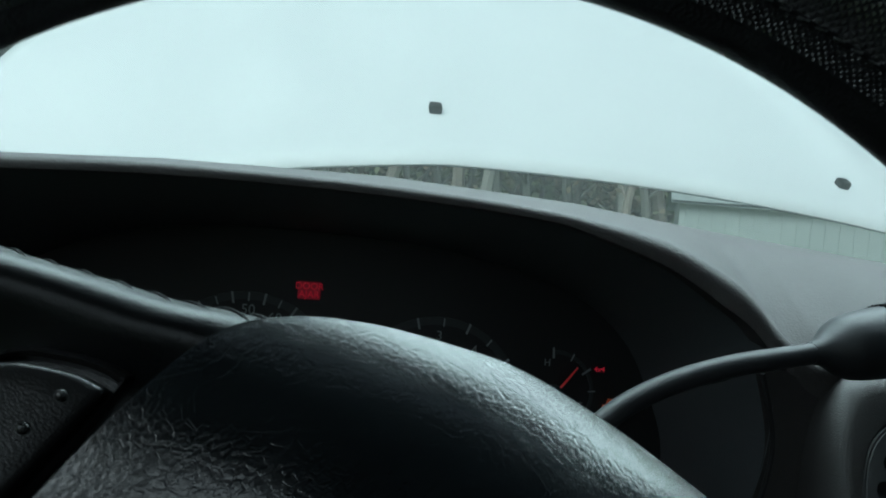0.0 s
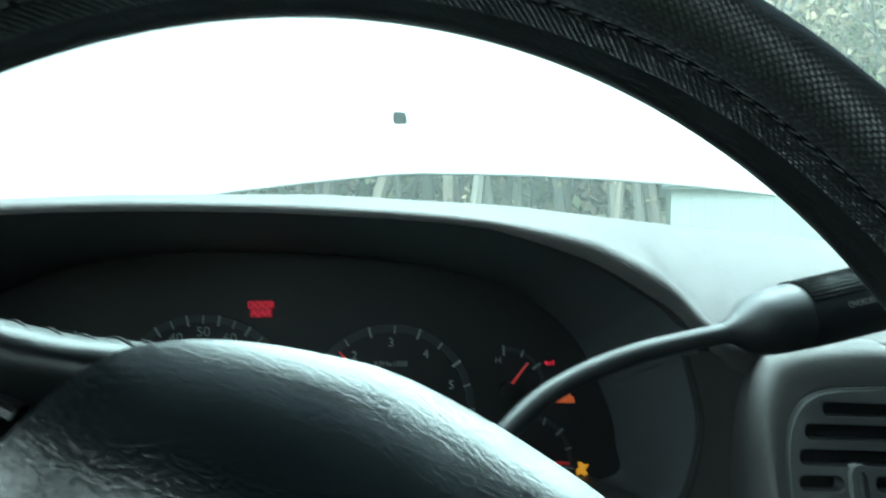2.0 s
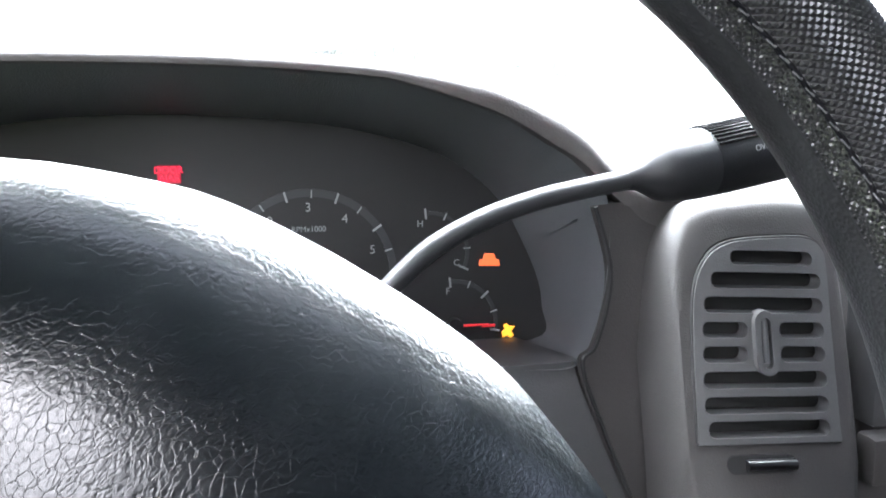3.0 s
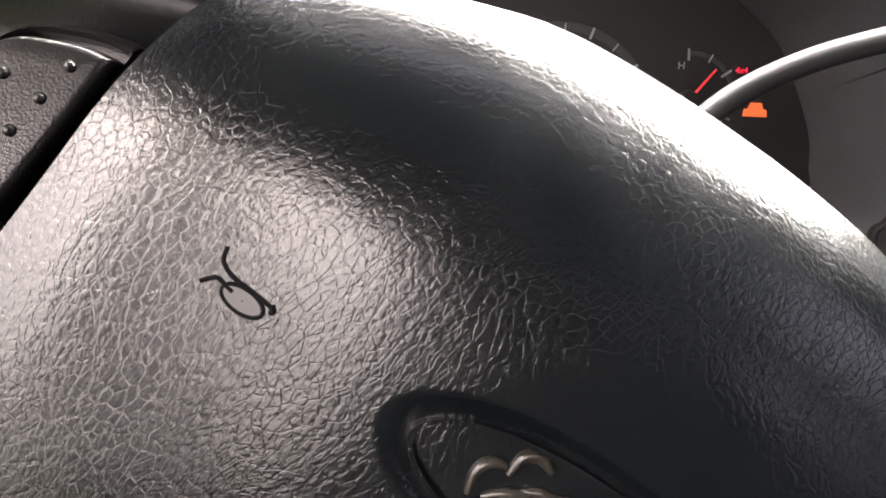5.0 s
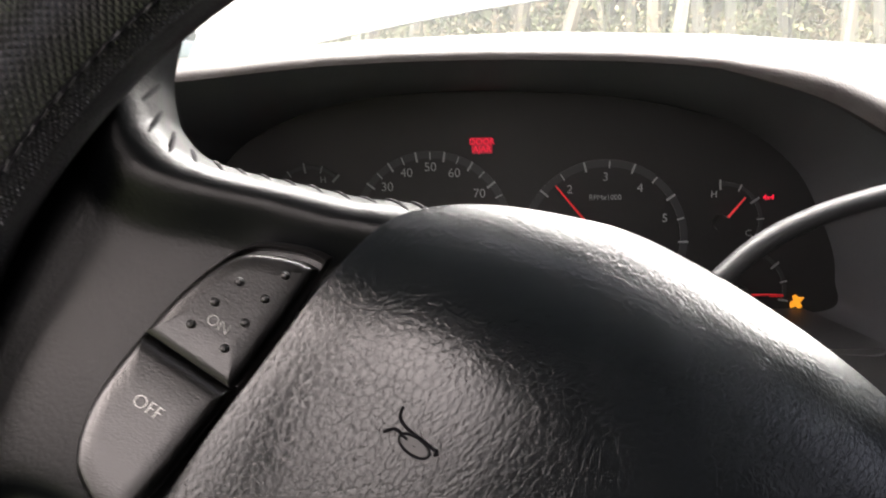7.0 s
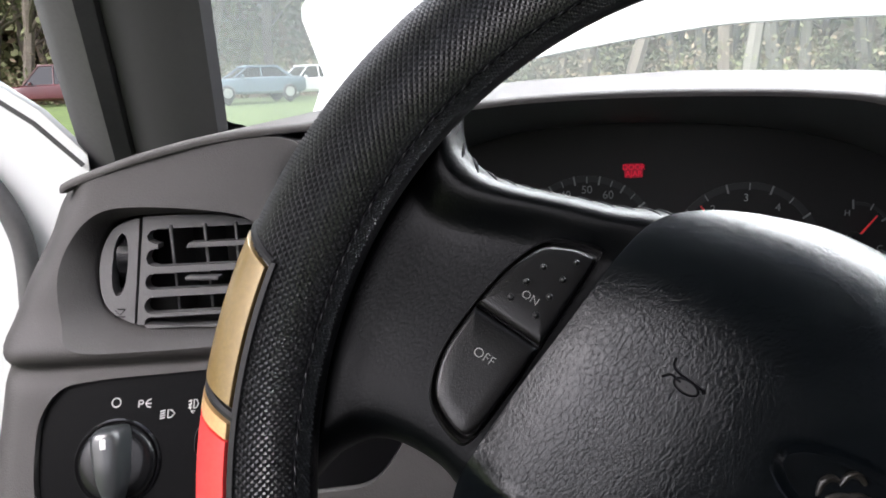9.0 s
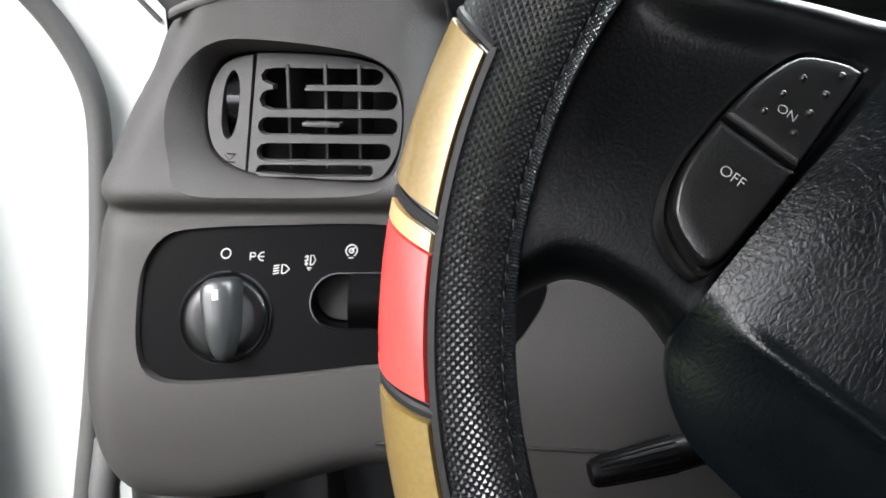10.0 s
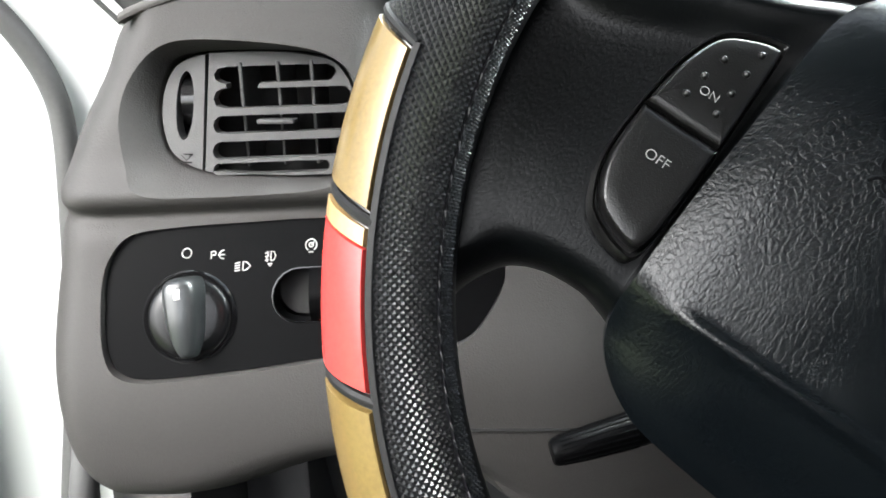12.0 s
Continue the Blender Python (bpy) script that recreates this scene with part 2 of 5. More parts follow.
def plate(outer, holes, put, depth, lip=0.0):
    """A plate with holes; outlines are 2D, put(a, b, d) places a point d deep. The front edges are rounded by lip."""
    bm = bmesh.new()
    edges, loops = [], []
    for k, loop in enumerate([outer] + list(holes)):
        vs = [bm.verts.new((p[0], p[1], 0)) for p in loop]
        es = [bm.edges.new((vs[i], vs[(i + 1) % len(vs)])) for i in range(len(vs))]
        edges += es
        loops.append(vs)
    bmesh.ops.triangle_fill(bm, use_beauty=True, use_dissolve=False, edges=edges)
    for vs in loops:
        flat = [(v.co.x, v.co.y) for v in vs]
        rows = [vs]
        for d in ([lip * 0.4, depth] if lip else [depth]):
            rows.append([bm.verts.new((x, y, d)) for x, y in flat])
        for a, b in zip(rows, rows[1:]):
            for i in range(len(a)):
                j = (i + 1) % len(a)
                bm.faces.new((a[i], a[j], b[j], b[i]))
    for v in bm.verts:
        v.co = put(v.co.x, v.co.y, v.co.z)
    return bm


def slot(x0, x1, z, half, n=6):
    """A long hole with round ends, from x0 to x1."""
    out = []
    for cx, a0 in ((x1 - half, -90), (x0 + half, 90)):
        out += [(cx + half * math.cos(radians(a0 + 180 * k / n)), z + half * math.sin(radians(a0 + 180 * k / n))) for k in range(n + 1)]
    return out


def lettering(name, text, size, mat, parent, m, depth=0.0002, label="", thin=0.0):
    cu = bpy.data.curves.new(name, "FONT")
    cu.body, cu.size, cu.align_x, cu.align_y, cu.extrude = text, size, "CENTER", "CENTER", depth
    cu.offset = -thin
    tmp = bpy.data.objects.new(name, cu)
    me = bpy.data.meshes.new_from_object(tmp)
    bpy.data.objects.remove(tmp)
    me.materials.append(mat)
    ob = new(name, me)
    ob.parent = parent
    ob.matrix_basis = m
    if label:
        ob["label"] = label
    return ob


def ray_out(c, a, loop):
    """Distance from c to the loop along the angle a."""
    d = Vector((math.cos(a), math.sin(a)))
    best = None
    for i in range(len(loop)):
        p, q = loop[i] - c, loop[(i + 1) % len(loop)] - c
        e = q - p
        det = d.x * -e.y + d.y * e.x
        if abs(det) < 1e-12:
            continue
        t = (p.x * -e.y + p.y * e.x) / det
        s = (d.x * p.y - d.y * p.x) / det
        if t > 0 and -1e-6 <= s <= 1 + 1e-6 and (best is None or t > best):
            best = t
    return best or 0.01


def basis(x, y, z, at):
    """A pose from three axes and a place."""
    m = Matrix((x, y, z)).transposed().to_4x4()
    m.translation = at
    return m


# the dash stands a little askew to the steering column
ASKEW = (Matrix.Translation((-0.0022, 0.2025, 1.1551))
         @ Matrix(((0.9722, 0.0546, -0.0073, 0), (-0.0314, 1.0833, -0.0073, 0), (0.0037, 0.0134, 0.9813, 0), (0, 0, 0, 1)))
         @ Matrix.Translation((0, -0.2, -1.15)))


def settle(top, shift=(0, 0, 0)):
    """Carries a thing and its parts into the dash's own axes."""
    move = Matrix.Translation(shift) @ ASKEW

    def go(ob, m):
        m = m @ ob.matrix_basis
        if ob.type == "MESH":
            if ob.data.users > 1:
                ob.data = ob.data.copy()
            ob.data.transform(move @ m)
        ob.matrix_basis = Matrix.Identity(4)
        for c in ob.children:
            go(c, m)
    go(top, Matrix.Identity(4))


# ---------------------------------------------------------------- the steering wheel
TILT, TURNED = 17.6, radians(-34)          # lean of the wheel, and how far it is turned
HUB = Vector((0, 0, 1.15))
WHEEL = Matrix.Translation(HUB) @ pose(0, 0, 0, 90 - TILT, 0, 0)
RIM, TUBE = 0.1709, 0.0172
RIM_MID = Vector((-0.0079, 0.0024, 0.0045))


def turn(x, y, h=0.0):
    """From the straight wheel's plane to the turned one."""
    c, s = math.cos(TURNED), math.sin(TURNED)
    return Vector((c * x - s * y, s * x + c * y, h))


def on_rim(theta, psi, r=TUBE):
    a = RIM + r * math.cos(psi)
    return RIM_MID + Vector((a * math.cos(theta), a * math.sin(theta), r * math.sin(psi)))


wheel = thing("steering_wheel", "black leather steering wheel turned clockwise, with a padded hub", "steering wheel", m=WHEEL)
MIDDLE = -0.0079        # the wheel's axis across the hub
PAD_EDGE = [(0, 0.0645), (-0.025, 0.0640), (-0.043, 0.0616), (-0.058, 0.0562), (-0.0730, 0.0490), (-0.0850, 0.0405), (-0.0925, 0.0310),
            (-0.0957, 0.016), (-0.0972, -0.009), (-0.0985, -0.029), (-0.0992, -0.0555), (-0.0978, -0.069), (-0.0925, -0.0795), (-0.0805, -0.0885),
            (-0.0655, -0.0925), (-0.03, -0.0955), (0, -0.096)]
PAD_EDGE = [(min(x, MIDDLE), y) for x, y in PAD_EDGE]
PAD_EDGE = PAD_EDGE + [(2 * MIDDLE - x, y) for x, y in PAD_EDGE[-2:0:-1]]
edge_loop = [Vector((p[0], p[1])) for p in spline(PAD_EDGE, 8, True)]
PAD_MID = Vector((MIDDLE, -0.008))


def ease(f):
    f = max(0.0, min(1.0, f))
    return f * f * (3 - 2 * f)


def pad_height(px, y, s):
    x = px - MIDDLE
    side = ease((abs(x) - 0.030) / 0.050) * ease((0.060 - y) / 0.06) * ease((y + 0.075) / 0.02)
    h = 0.0145 - 0.0030 * s ** 2 - 0.0098 * s ** 6 * (1 - 0.85 * side)
    h -= 0.0035 * (x / 0.09) ** 2 * ease((0.05 - y) / 0.03)
    h -= 0.0042 * max(0.0, y / 0.06) ** 2
    h -= 0.0095 * max(0.0, (y - 0.012) / 0.052) ** 1.9
    h -= 0.0030 * ease((x + 0.04) / 0.08) * ease((y + 0.015) / 0.055) * (1 - s ** 8)
    if y < -0.060:
        h -= 0.24 * (-0.060 - y)
    h += 0.0016 * math.exp(-((y + 0.0605) / 0.0026) ** 2) * max(0.0, min(1.0, (0.086 - abs(x)) / 0.014))
    ex = ((px / 0.0335) ** 2 + ((y + 0.007) / 0.0128) ** 2) ** 0.5
    if ex < 1.0:
        h -= 0.0016 * min(1.0, (1.0 - ex) / 0.14)
    return h


rows = []
for k in range(110):
    s = (k / 109.0) ** 0.8
    row = []
    for e in edge_loop:
        q = PAD_MID + (e - PAD_MID) * s
        row.append(turn(q.x, q.y, pad_height(q.x, q.y, s)))
    rows.append(row)
for grow, h, under in ((1.0, -0.0085, 0.0008), (0.985, -0.013, 0.004), (0.95, -0.020, 0.010), (0.85, -0.034, 0.022)):
    rows.append([turn(*(PAD_MID + (e - PAD_MID) * grow), min(h, pad_height(e.x, e.y, 1.0) - under)) for e in edge_loop])
bm = loft(rows, True, False, True)
bmesh.ops.remove_doubles(bm, verts=bm.verts, dist=1e-6)
pad = part("horn_pad", bm, PAD, wheel, "creased black leather horn pad")

# raised oval badge with worn curls, drawn as plain shapes
def oval_ring(a, b, w, top, low, n=72):
    def ring(k, h):
        return [turn(a * k[0] * math.cos(t), -0.007 + b * k[1] * math.sin(t), h) for t in (2 * math.pi * i / n for i in range(n))]
    k1, k2 = ((a - w) / a, (b - w) / b), (1, 1)
    return loft([ring(k2, low), ring(k2, top), ring(k1, top), ring(k1, low)], True)


part("badge_rim", oval_ring(0.0287, 0.0094, 0.0009, 0.0149, 0.0118), PAD, pad)
WORN = material("worn_badge_relief", (0.018, 0.016, 0.013), 0.33, spread=0.5, stain_scale=300)
for curl in (((-0.0160, -0.0108), (-0.0168, -0.0070), (-0.0155, -0.0045), (-0.0132, -0.0040)),
             ((-0.0140, -0.0100), (-0.0118, -0.0078), (-0.0088, -0.0062), (-0.0066, -0.0042)),
             ((-0.0124, -0.0050), (-0.0120, -0.0014), (-0.0098, 0.0000), (-0.0070, -0.0010)),
             ((-0.0096, -0.0060), (-0.0070, -0.0046), (-0.0044, -0.0042), (-0.0018, -0.0026)),
             ((-0.0065, -0.0125), (-0.0050, -0.0090), (-0.0025, -0.0082), (-0.0010, -0.0110)),
             ((0.0, -0.011), (0.0025, -0.006), (0.0062, -0.0055), (0.0055, -0.0105)),
             ((0.009, -0.011), (0.011, -0.004), (0.0145, -0.001), (0.0155, -0.0065), (0.0195, -0.0105))):
    path = [turn(p[0], p[1], 0.0129) for p in spline(curl, 6)]
    part("badge_relief", tube(path, [0.0005 + 0.0006 * math.sin(math.pi * k / (len(path) - 1)) for k in range(len(path))], 10), WORN, pad)

# pressed horn mark: a flared bell, a long tube and its coil, groove shade coloured in
HORN = ((((-0.0667, 0.0000), (-0.0660, -0.0022), (-0.0636, -0.0033), (-0.0602, -0.0035), (-0.0562, -0.0038)), 0.0004),
        (((-0.0673, -0.0067), (-0.0656, -0.0049), (-0.0638, -0.0050), (-0.0622, -0.0052)), 0.0004),
        (((-0.0562, -0.0034), (-0.0555, -0.0042), (-0.0560, -0.0046)), 0.0005))
HORN_PRESS = material("pressed_vinyl", (0.012, 0.012, 0.013), 0.4)


def on_pad(x, y, lift=0.0):
    s = (Vector((x, y)) - PAD_MID).length / ray_out(PAD_MID, math.atan2(y - PAD_MID.y, x - PAD_MID.x), edge_loop)
    return turn(x, y, pad_height(x, y, s) + lift)


for line, r in HORN:
    part("horn_mark", tube([on_pad(p[0], p[1]) for p in spline(line, 8)], r, 8), THREAD_AND_GROOVE, pad)
coil = [(-0.0603 + 0.0036 * math.cos(a), -0.0055 + 0.0018 * math.sin(a)) for a in (2 * math.pi * k / 40 for k in range(41))]
part("horn_mark", tube([on_pad(x, y) for x, y in coil], 0.0004, 8), THREAD_AND_GROOVE, pad)
part("horn_mark", loft([[on_pad(-0.0603 + (x + 0.0603) * k, -0.0055 + (y + 0.0055) * k, 0.00025) for x, y in coil] for k in (0.05, 0.5, 0.95)]), HORN_PRESS, pad)

# the two spokes, each with a rounded top and bottom edge
TOP = [(-0.070, 0.0452), (-0.09, 0.0397), (-0.103, 0.0334), (-0.1152, 0.0287), (-0.1335, 0.0220), (-0.145, 0.0197), (-0.1536, 0.0214), (-0.1585, 0.0247), (-0.1645, 0.032), (-0.170, 0.045)]
LOW = [(-0.080, -0.075), (-0.0905, -0.0735), (-0.098, -0.071), (-0.106, -0.0692), (-0.118, -0.0702), (-0.127, -0.0740), (-0.132, -0.0800), (-0.1355, -0.0875), (-0.137, -0.0960), (-0.1375, -0.105)]


def reach(q, f, b):
    """Carries the outer end of a spoke under the rim."""
    w = f ** 1.5 * (1 - abs(2 * b - 1) ** 3)
    return q * (1 + w * max(0.0, 0.171 / q.length - 1))


def across(sign, x):
    return x if sign > 0 else 2 * MIDDLE - x


ROLL, ROLL_LOW, ROLL_TOP = 0.0105, -0.0205, -0.0034      # the rolled upper edge: depth, foot and crest


def spoke_section(width):
    """Distance from the upper edge and height, down one section of a spoke."""
    out = []
    for k in range(13):
        a = radians(90 * k / 12)
        out.append((ROLL * (1 - math.cos(a)), ROLL_LOW + (ROLL_TOP - ROLL_LOW) * math.sin(a)))
    for k in range(1, 9):
        f = k / 8
        out.append((ROLL + 0.015 * f, ROLL_TOP - 0.0052 * ease(f)))
    span = width - ROLL - 0.015 - 0.012
    for k in range(1, 15):
        f = k / 14
        out.append((ROLL + 0.015 + span * f, -0.0086 + 0.0058 * ease(f)))
    for k in range(1, 9):
        a = radians(90 * k / 8)
        out.append((width - 0.012 + 0.012 * math.sin(a), -0.0205 + 0.0177 * math.cos(a)))
    return out


def spoke_rows(sign):
    tops, lows = spline(TOP, 8), spline(LOW, 8)
    out = []
    for idx, (t, l) in enumerate(zip(tops, lows)):
        row, a_f = [], idx / (len(tops) - 1)
        width = (l - t).length
        for d, h in spoke_section(width):
            b = d / width
            q = reach(t + (l - t) * b, a_f, b)
            row.append(turn(across(sign, q.x), q.y, h))
        row += [turn(across(sign, l.x), l.y, -0.027), turn(across(sign, t.x), t.y, -0.027)]
        out.append(row)
    return out


SWITCH_EDGE = [(-0.1162, 0.0060), (-0.1090, 0.0108), (-0.1022, 0.0128), (-0.1004, 0.0105), (-0.1003, -0.0060), (-0.1005, -0.0185),
               (-0.1012, -0.0350), (-0.1028, -0.0500), (-0.1075, -0.0521), (-0.1165, -0.0484), (-0.1208, -0.0423), (-0.1230, -0.0331), (-0.1226, -0.0185), (-0.1206, -0.0050)]


def switch_height(y):
    return 0.0040 - 0.20 * y


def button(sign, lo, hi):
    """The part of the rocker between two heights, with a rolled edge."""
    loop = [p for p in spline(SWITCH_EDGE, 8, True)]
    mid = Vector((-0.1115, (lo + hi) / 2))
    clipped = [Vector((p.x, min(max(p.y, lo), hi))) for p in loop]
    rows = []
    for k, drop in ((0.0, 0), (0.5, 0.0), (0.86, 0.0), (0.93, 0.0003), (0.975, 0.0010), (1.0, 0.0026), (1.0, 0.012)):
        rows.append([turn(across(sign, mid.x + (p.x - mid.x) * k), mid.y + (p.y - mid.y) * k, switch_height(mid.y + (p.y - mid.y) * k) - drop) for p in clipped])
    bm = loft(rows, True)
    bmesh.ops.remove_doubles(bm, verts=bm.verts, dist=1e-6)
    return bm


for sign in (1, -1):
    part("spoke", loft(spoke_rows(sign), True, True, True), SPOKE, wheel, "smooth black leather spoke")
    # dark well round the rocker
    well = [Vector((p.x, p.y)) for p in spline(SWITCH_EDGE, 6, True)]
    wm = Vector((-0.1115, -0.02))
    rows = []
    for k, h in ((1.14, -0.0090), (1.12, -0.0012), (1.085, 0.0004), (1.055, -0.0004), (1.045, -0.005), (0.6, -0.006)):
        rows.append([turn(across(sign, min(wm.x + (p.x - wm.x) * k, -0.0996)), wm.y + (p.y - wm.y) * k, h - 0.17 * (wm.y + (p.y - wm.y) * k)) for p in well])
    rocker = part("rocker_switch", loft(rows, True, False, True), SWITCH, wheel, "black rocker switch")
    part("button", button(sign, -0.0188, 0.02), SWITCH, rocker)
    part("button", button(sign, -0.06, -0.0194), SWITCH, rocker)
    if sign == 1:
        for x, y in ((-0.1123, 0.0016), (-0.1048, 0.0082), (-0.1059, -0.0051), (-0.1141, -0.005), (-0.1054, 0.0015), (-0.1062, -0.0119), (-0.1154, -0.0116)):
            bm = bmesh.new()
            bmesh.ops.create_uvsphere(bm, u_segments=12, v_segments=8, radius=0.00105)
            bmesh.ops.translate(bm, verts=bm.verts, vec=turn(x, y, switch_height(y) + 0.0001))
            part("raised_dot", bm, SWITCH, rocker)
        lean = math.atan(0.20)
        for word, x, y, size in (("ON", -0.1105, -0.0085, 0.0036), ("OFF", -0.1122, -0.0305, 0.0041)):
            m = Matrix.Translation(turn(x, y, switch_height(y) + 0.00012)) @ Matrix.Rotation(TURNED, 4, "Z") @ Matrix.Rotation(-lean, 4, "X")
            lettering("lettering", word, size, WHITE_INK, rocker, m, 0.00005, thin=0.00009)

# thread looped over the rolled upper edge of the spoke
stitch_line = [p for p in spline(TOP, 40) if p.x < -0.076]
rng = random.Random(4)
run = 0.0
for k in range(1, len(stitch_line) - 12):
    a, b = stitch_line[k - 1], stitch_line[k]
    run += (b - a).length
    if run > 0.0062:
        run = rng.uniform(-0.0003, 0.0003)
        d = (b - a).normalized()
        inward = Vector((-d.y, d.x)) if d.x > 0 else Vector((d.y, -d.x))
        inward = inward if inward.y < 0 or abs(inward.y) < abs(inward.x) and inward.x < 0 else -inward
        path = []
        for g in range(6):
            f = g / 5
            ang = radians(12 + 36 * f)
            q = b + d * (0.0066 * (0.5 - f)) + inward * (ROLL * (1 - math.cos(ang)))
            path.append(turn(q.x, q.y, ROLL_LOW + (ROLL_TOP - ROLL_LOW) * math.sin(ang)) + turn(-inward.x * 0.0001, -inward.y * 0.0001))
        part("stitch", tube(path, [0.0005, 0.0007, 0.00075, 0.00075, 0.0007, 0.0004], 6), THREAD_AND_GROOVE, wheel)

# bare rim under the cover
core = [[on_rim(2 * math.pi * i / 180, 2 * math.pi * j / 16, 0.0150) for j in range(16)] for i in range(181)]
part("rim", loft(core, True), SPOKE, wheel)

# ---------------------------------------------------------------- the cover on the rim
cover = thing("steering_wheel_cover", "black rubber and leather steering wheel cover with gold and red inlays", "wheel cover", m=WHEEL)
INLAYS = [(t0 + turn_by, t1 + turn_by, m, n) for turn_by in (0.0, -112.5, 122.5) for t0, t1, m, n in
          ((159.7, 173.4, GOLD, "gold_inlay"), (174.8, 188.2, RED, "red_inlay"), (189.6, 203.0, GOLD, "gold_inlay"))
          if not (turn_by < -100 and t0 < 160)]


def tri(v):
    return 1 - abs(2 * (v - math.floor(v)) - 1)


STUDS = 470          # round the rim


def stud_rows(th0, th1, lo, hi, across_n, outer):
    """Rows of small pyramids between two angles along and two round the rim."""
    i0, i1, m = round(th0 / 360 * STUDS * 6), round(th1 / 360 * STUDS * 6), across_n * 6
    out = []
    for i in range(i0, i1 + 1):
        row = []
        for j in range(m + 1):
            u, w = i / 6.0, j / 6.0
            stud = min(tri(u + w), tri(u - w))
            fade = min(1.0, (j if outer else m - j) / 2.0)
            row.append(on_rim(2 * math.pi * i / (STUDS * 6), radians(lo + (hi - lo) * j / m), TUBE + 0.00005 + 0.00068 * stud * fade))
        out.append(row)
    return out


part("studded_grip", loft(stud_rows(0, 360, 84.4, 142, 8, False)), GRIP, cover, "diamond studded black rubber", False)
for th0, th1 in ((88.0, 158.9), (200.5, 283.5), (322.5, 423.0)):
    part("studded_side", loft(stud_rows(th0, th1, 0, 84.4, 11, True)), GRIP, cover, "diamond studded black rubber", False)
rows = []
rng = random.Random(8)
for i in range(540 * 4 + 1):
    row = []
    for j in range(19):
        dent = min(tri(i / 4 + j / 4), tri(i / 4 - j / 4)) * min(1.0, j / 2, (18 - j) / 2)
        row.append(on_rim(2 * math.pi * i / 2160, radians(141.5 + 24 * j / 18), TUBE - 0.0001 + 0.0009 * dent * rng.uniform(0.6, 1.0)))
    rows.append(row)
rows[-1] = rows[0]
part("perforated_band", loft(rows), GRIP, cover, "perforated black leather band")
rows = [[on_rim(2 * math.pi * i / 540, radians(165 + 75 * j / 14), TUBE - 0.0002 + 0.0003 * math.sin(math.pi * j / 14)) for j in range(15)] for i in range(541)]
part("leather_lining", loft(rows), PERF, cover, "smooth black leather lining")
rows = [[on_rim(2 * math.pi * i / 720, radians(-122 + 203 * j / 24), TUBE - 0.0004) for j in range(25)] for i in range(721)]
part("rubber_back", loft(rows), GRIP, cover)
seam_path = [on_rim(2 * math.pi * i / 360, radians(142.5 + 0.5 * math.sin(i * 1.9)), TUBE + 0.0001) for i in range(361)]
part("seam", tube(seam_path, 0.0007, 6), THREAD_AND_GROOVE, cover)
SEAM_THREAD = material("dusty_grey_thread", (0.08, 0.08, 0.082), 0.7)
me = mesh_of("stitch", rounded_box(0.0030, 0.0006, 0.0006, 0.0002, 1), SEAM_THREAD)
for i in range(220):
    th = 2 * math.pi * (i + 0.5) / 220
    ob = new("stitch", me)
    ob.parent = cover
    p = on_rim(th, radians(142.5), TUBE + 0.0005)
    nrm = (p - RIM_MID - Vector((RIM * math.cos(th), RIM * math.sin(th), 0))).normalized()
    tan = Vector((-math.sin(th), math.cos(th), 0))
    ob.matrix_basis = basis(tan, nrm.cross(tan), nrm, p) @ pose(0, 0, 0, 0, 0, 9)


EDGE_STEPS = [0.0, 0.006, 0.014, 0.03] + [0.06 + 0.055 * k for k in range(17)] + [0.97, 0.986, 0.994, 1.0]


def inlay_rows(t0, t1, grow, lo, hi):
    """Slanted lacquer tile over the outer half of the rim."""
    out = []
    for f in EDGE_STEPS:
        row = []
        for g in EDGE_STEPS:
            ps = lo + (hi - lo) * g
            slant = -2.6 * (80 - ps) / 60 if ps > 15 else -2.6 * 65 / 60
            th = t0 + (t1 - t0) * f + slant
            rise = grow * min(1.0, min(f, 1 - f) / 0.014, min(g, 1 - g) / 0.014) ** 0.5
            row.append(on_rim(radians(th), radians(ps), TUBE - 0.0006 + rise))
        out.append(row)
    return out


for t0, t1, mat, nm in INLAYS:
    if mat is RED:      # its upper end is gold
        part("gold_end", loft(inlay_rows(t0, t0 + 1.5, 0.0022, -60, 77)), PALE_GOLD, cover, "pale gold end of the red tile")
        part(nm, loft(inlay_rows(t0 + 1.6, t1, 0.0022, -60, 77)), mat, cover)
    else:
        part(nm, loft(inlay_rows(t0, t1, 0.0022, -60, 77)), mat, cover)
    # flat rubber bar beside the tile, and a lip at each end
    rows = []
    for k in range(25):
        th = radians(t0 - 0.72 + (t1 - t0 + 1.44) * k / 24)
        rows.append([on_rim(th, radians(ps), TUBE + h) for ps, h in ((77.6, -0.0006), (78.0, 0.0011), (78.6, 0.0013), (83.6, 0.0013), (84.2, 0.0011), (84.6, -0.0006))])
    part("inlay_bar", loft(rows), BAR, cover, "flat satin rubber bar")
    for te in (t0 - 0.65, t1 + 0.65):
        part("inlay_lip", tube([on_rim(radians(te + (-2.6 * (80 - p) / 60 if p > 15 else -2.82)), radians(p), TUBE + 0.0001) for p in range(80, -60, -6)], 0.0014, 8), BAR, cover)

# ---------------------------------------------------------------- column, levers
shroud = thing("column_shroud", "grey plastic steering column shroud behind the wheel", "column shroud")
rows = []
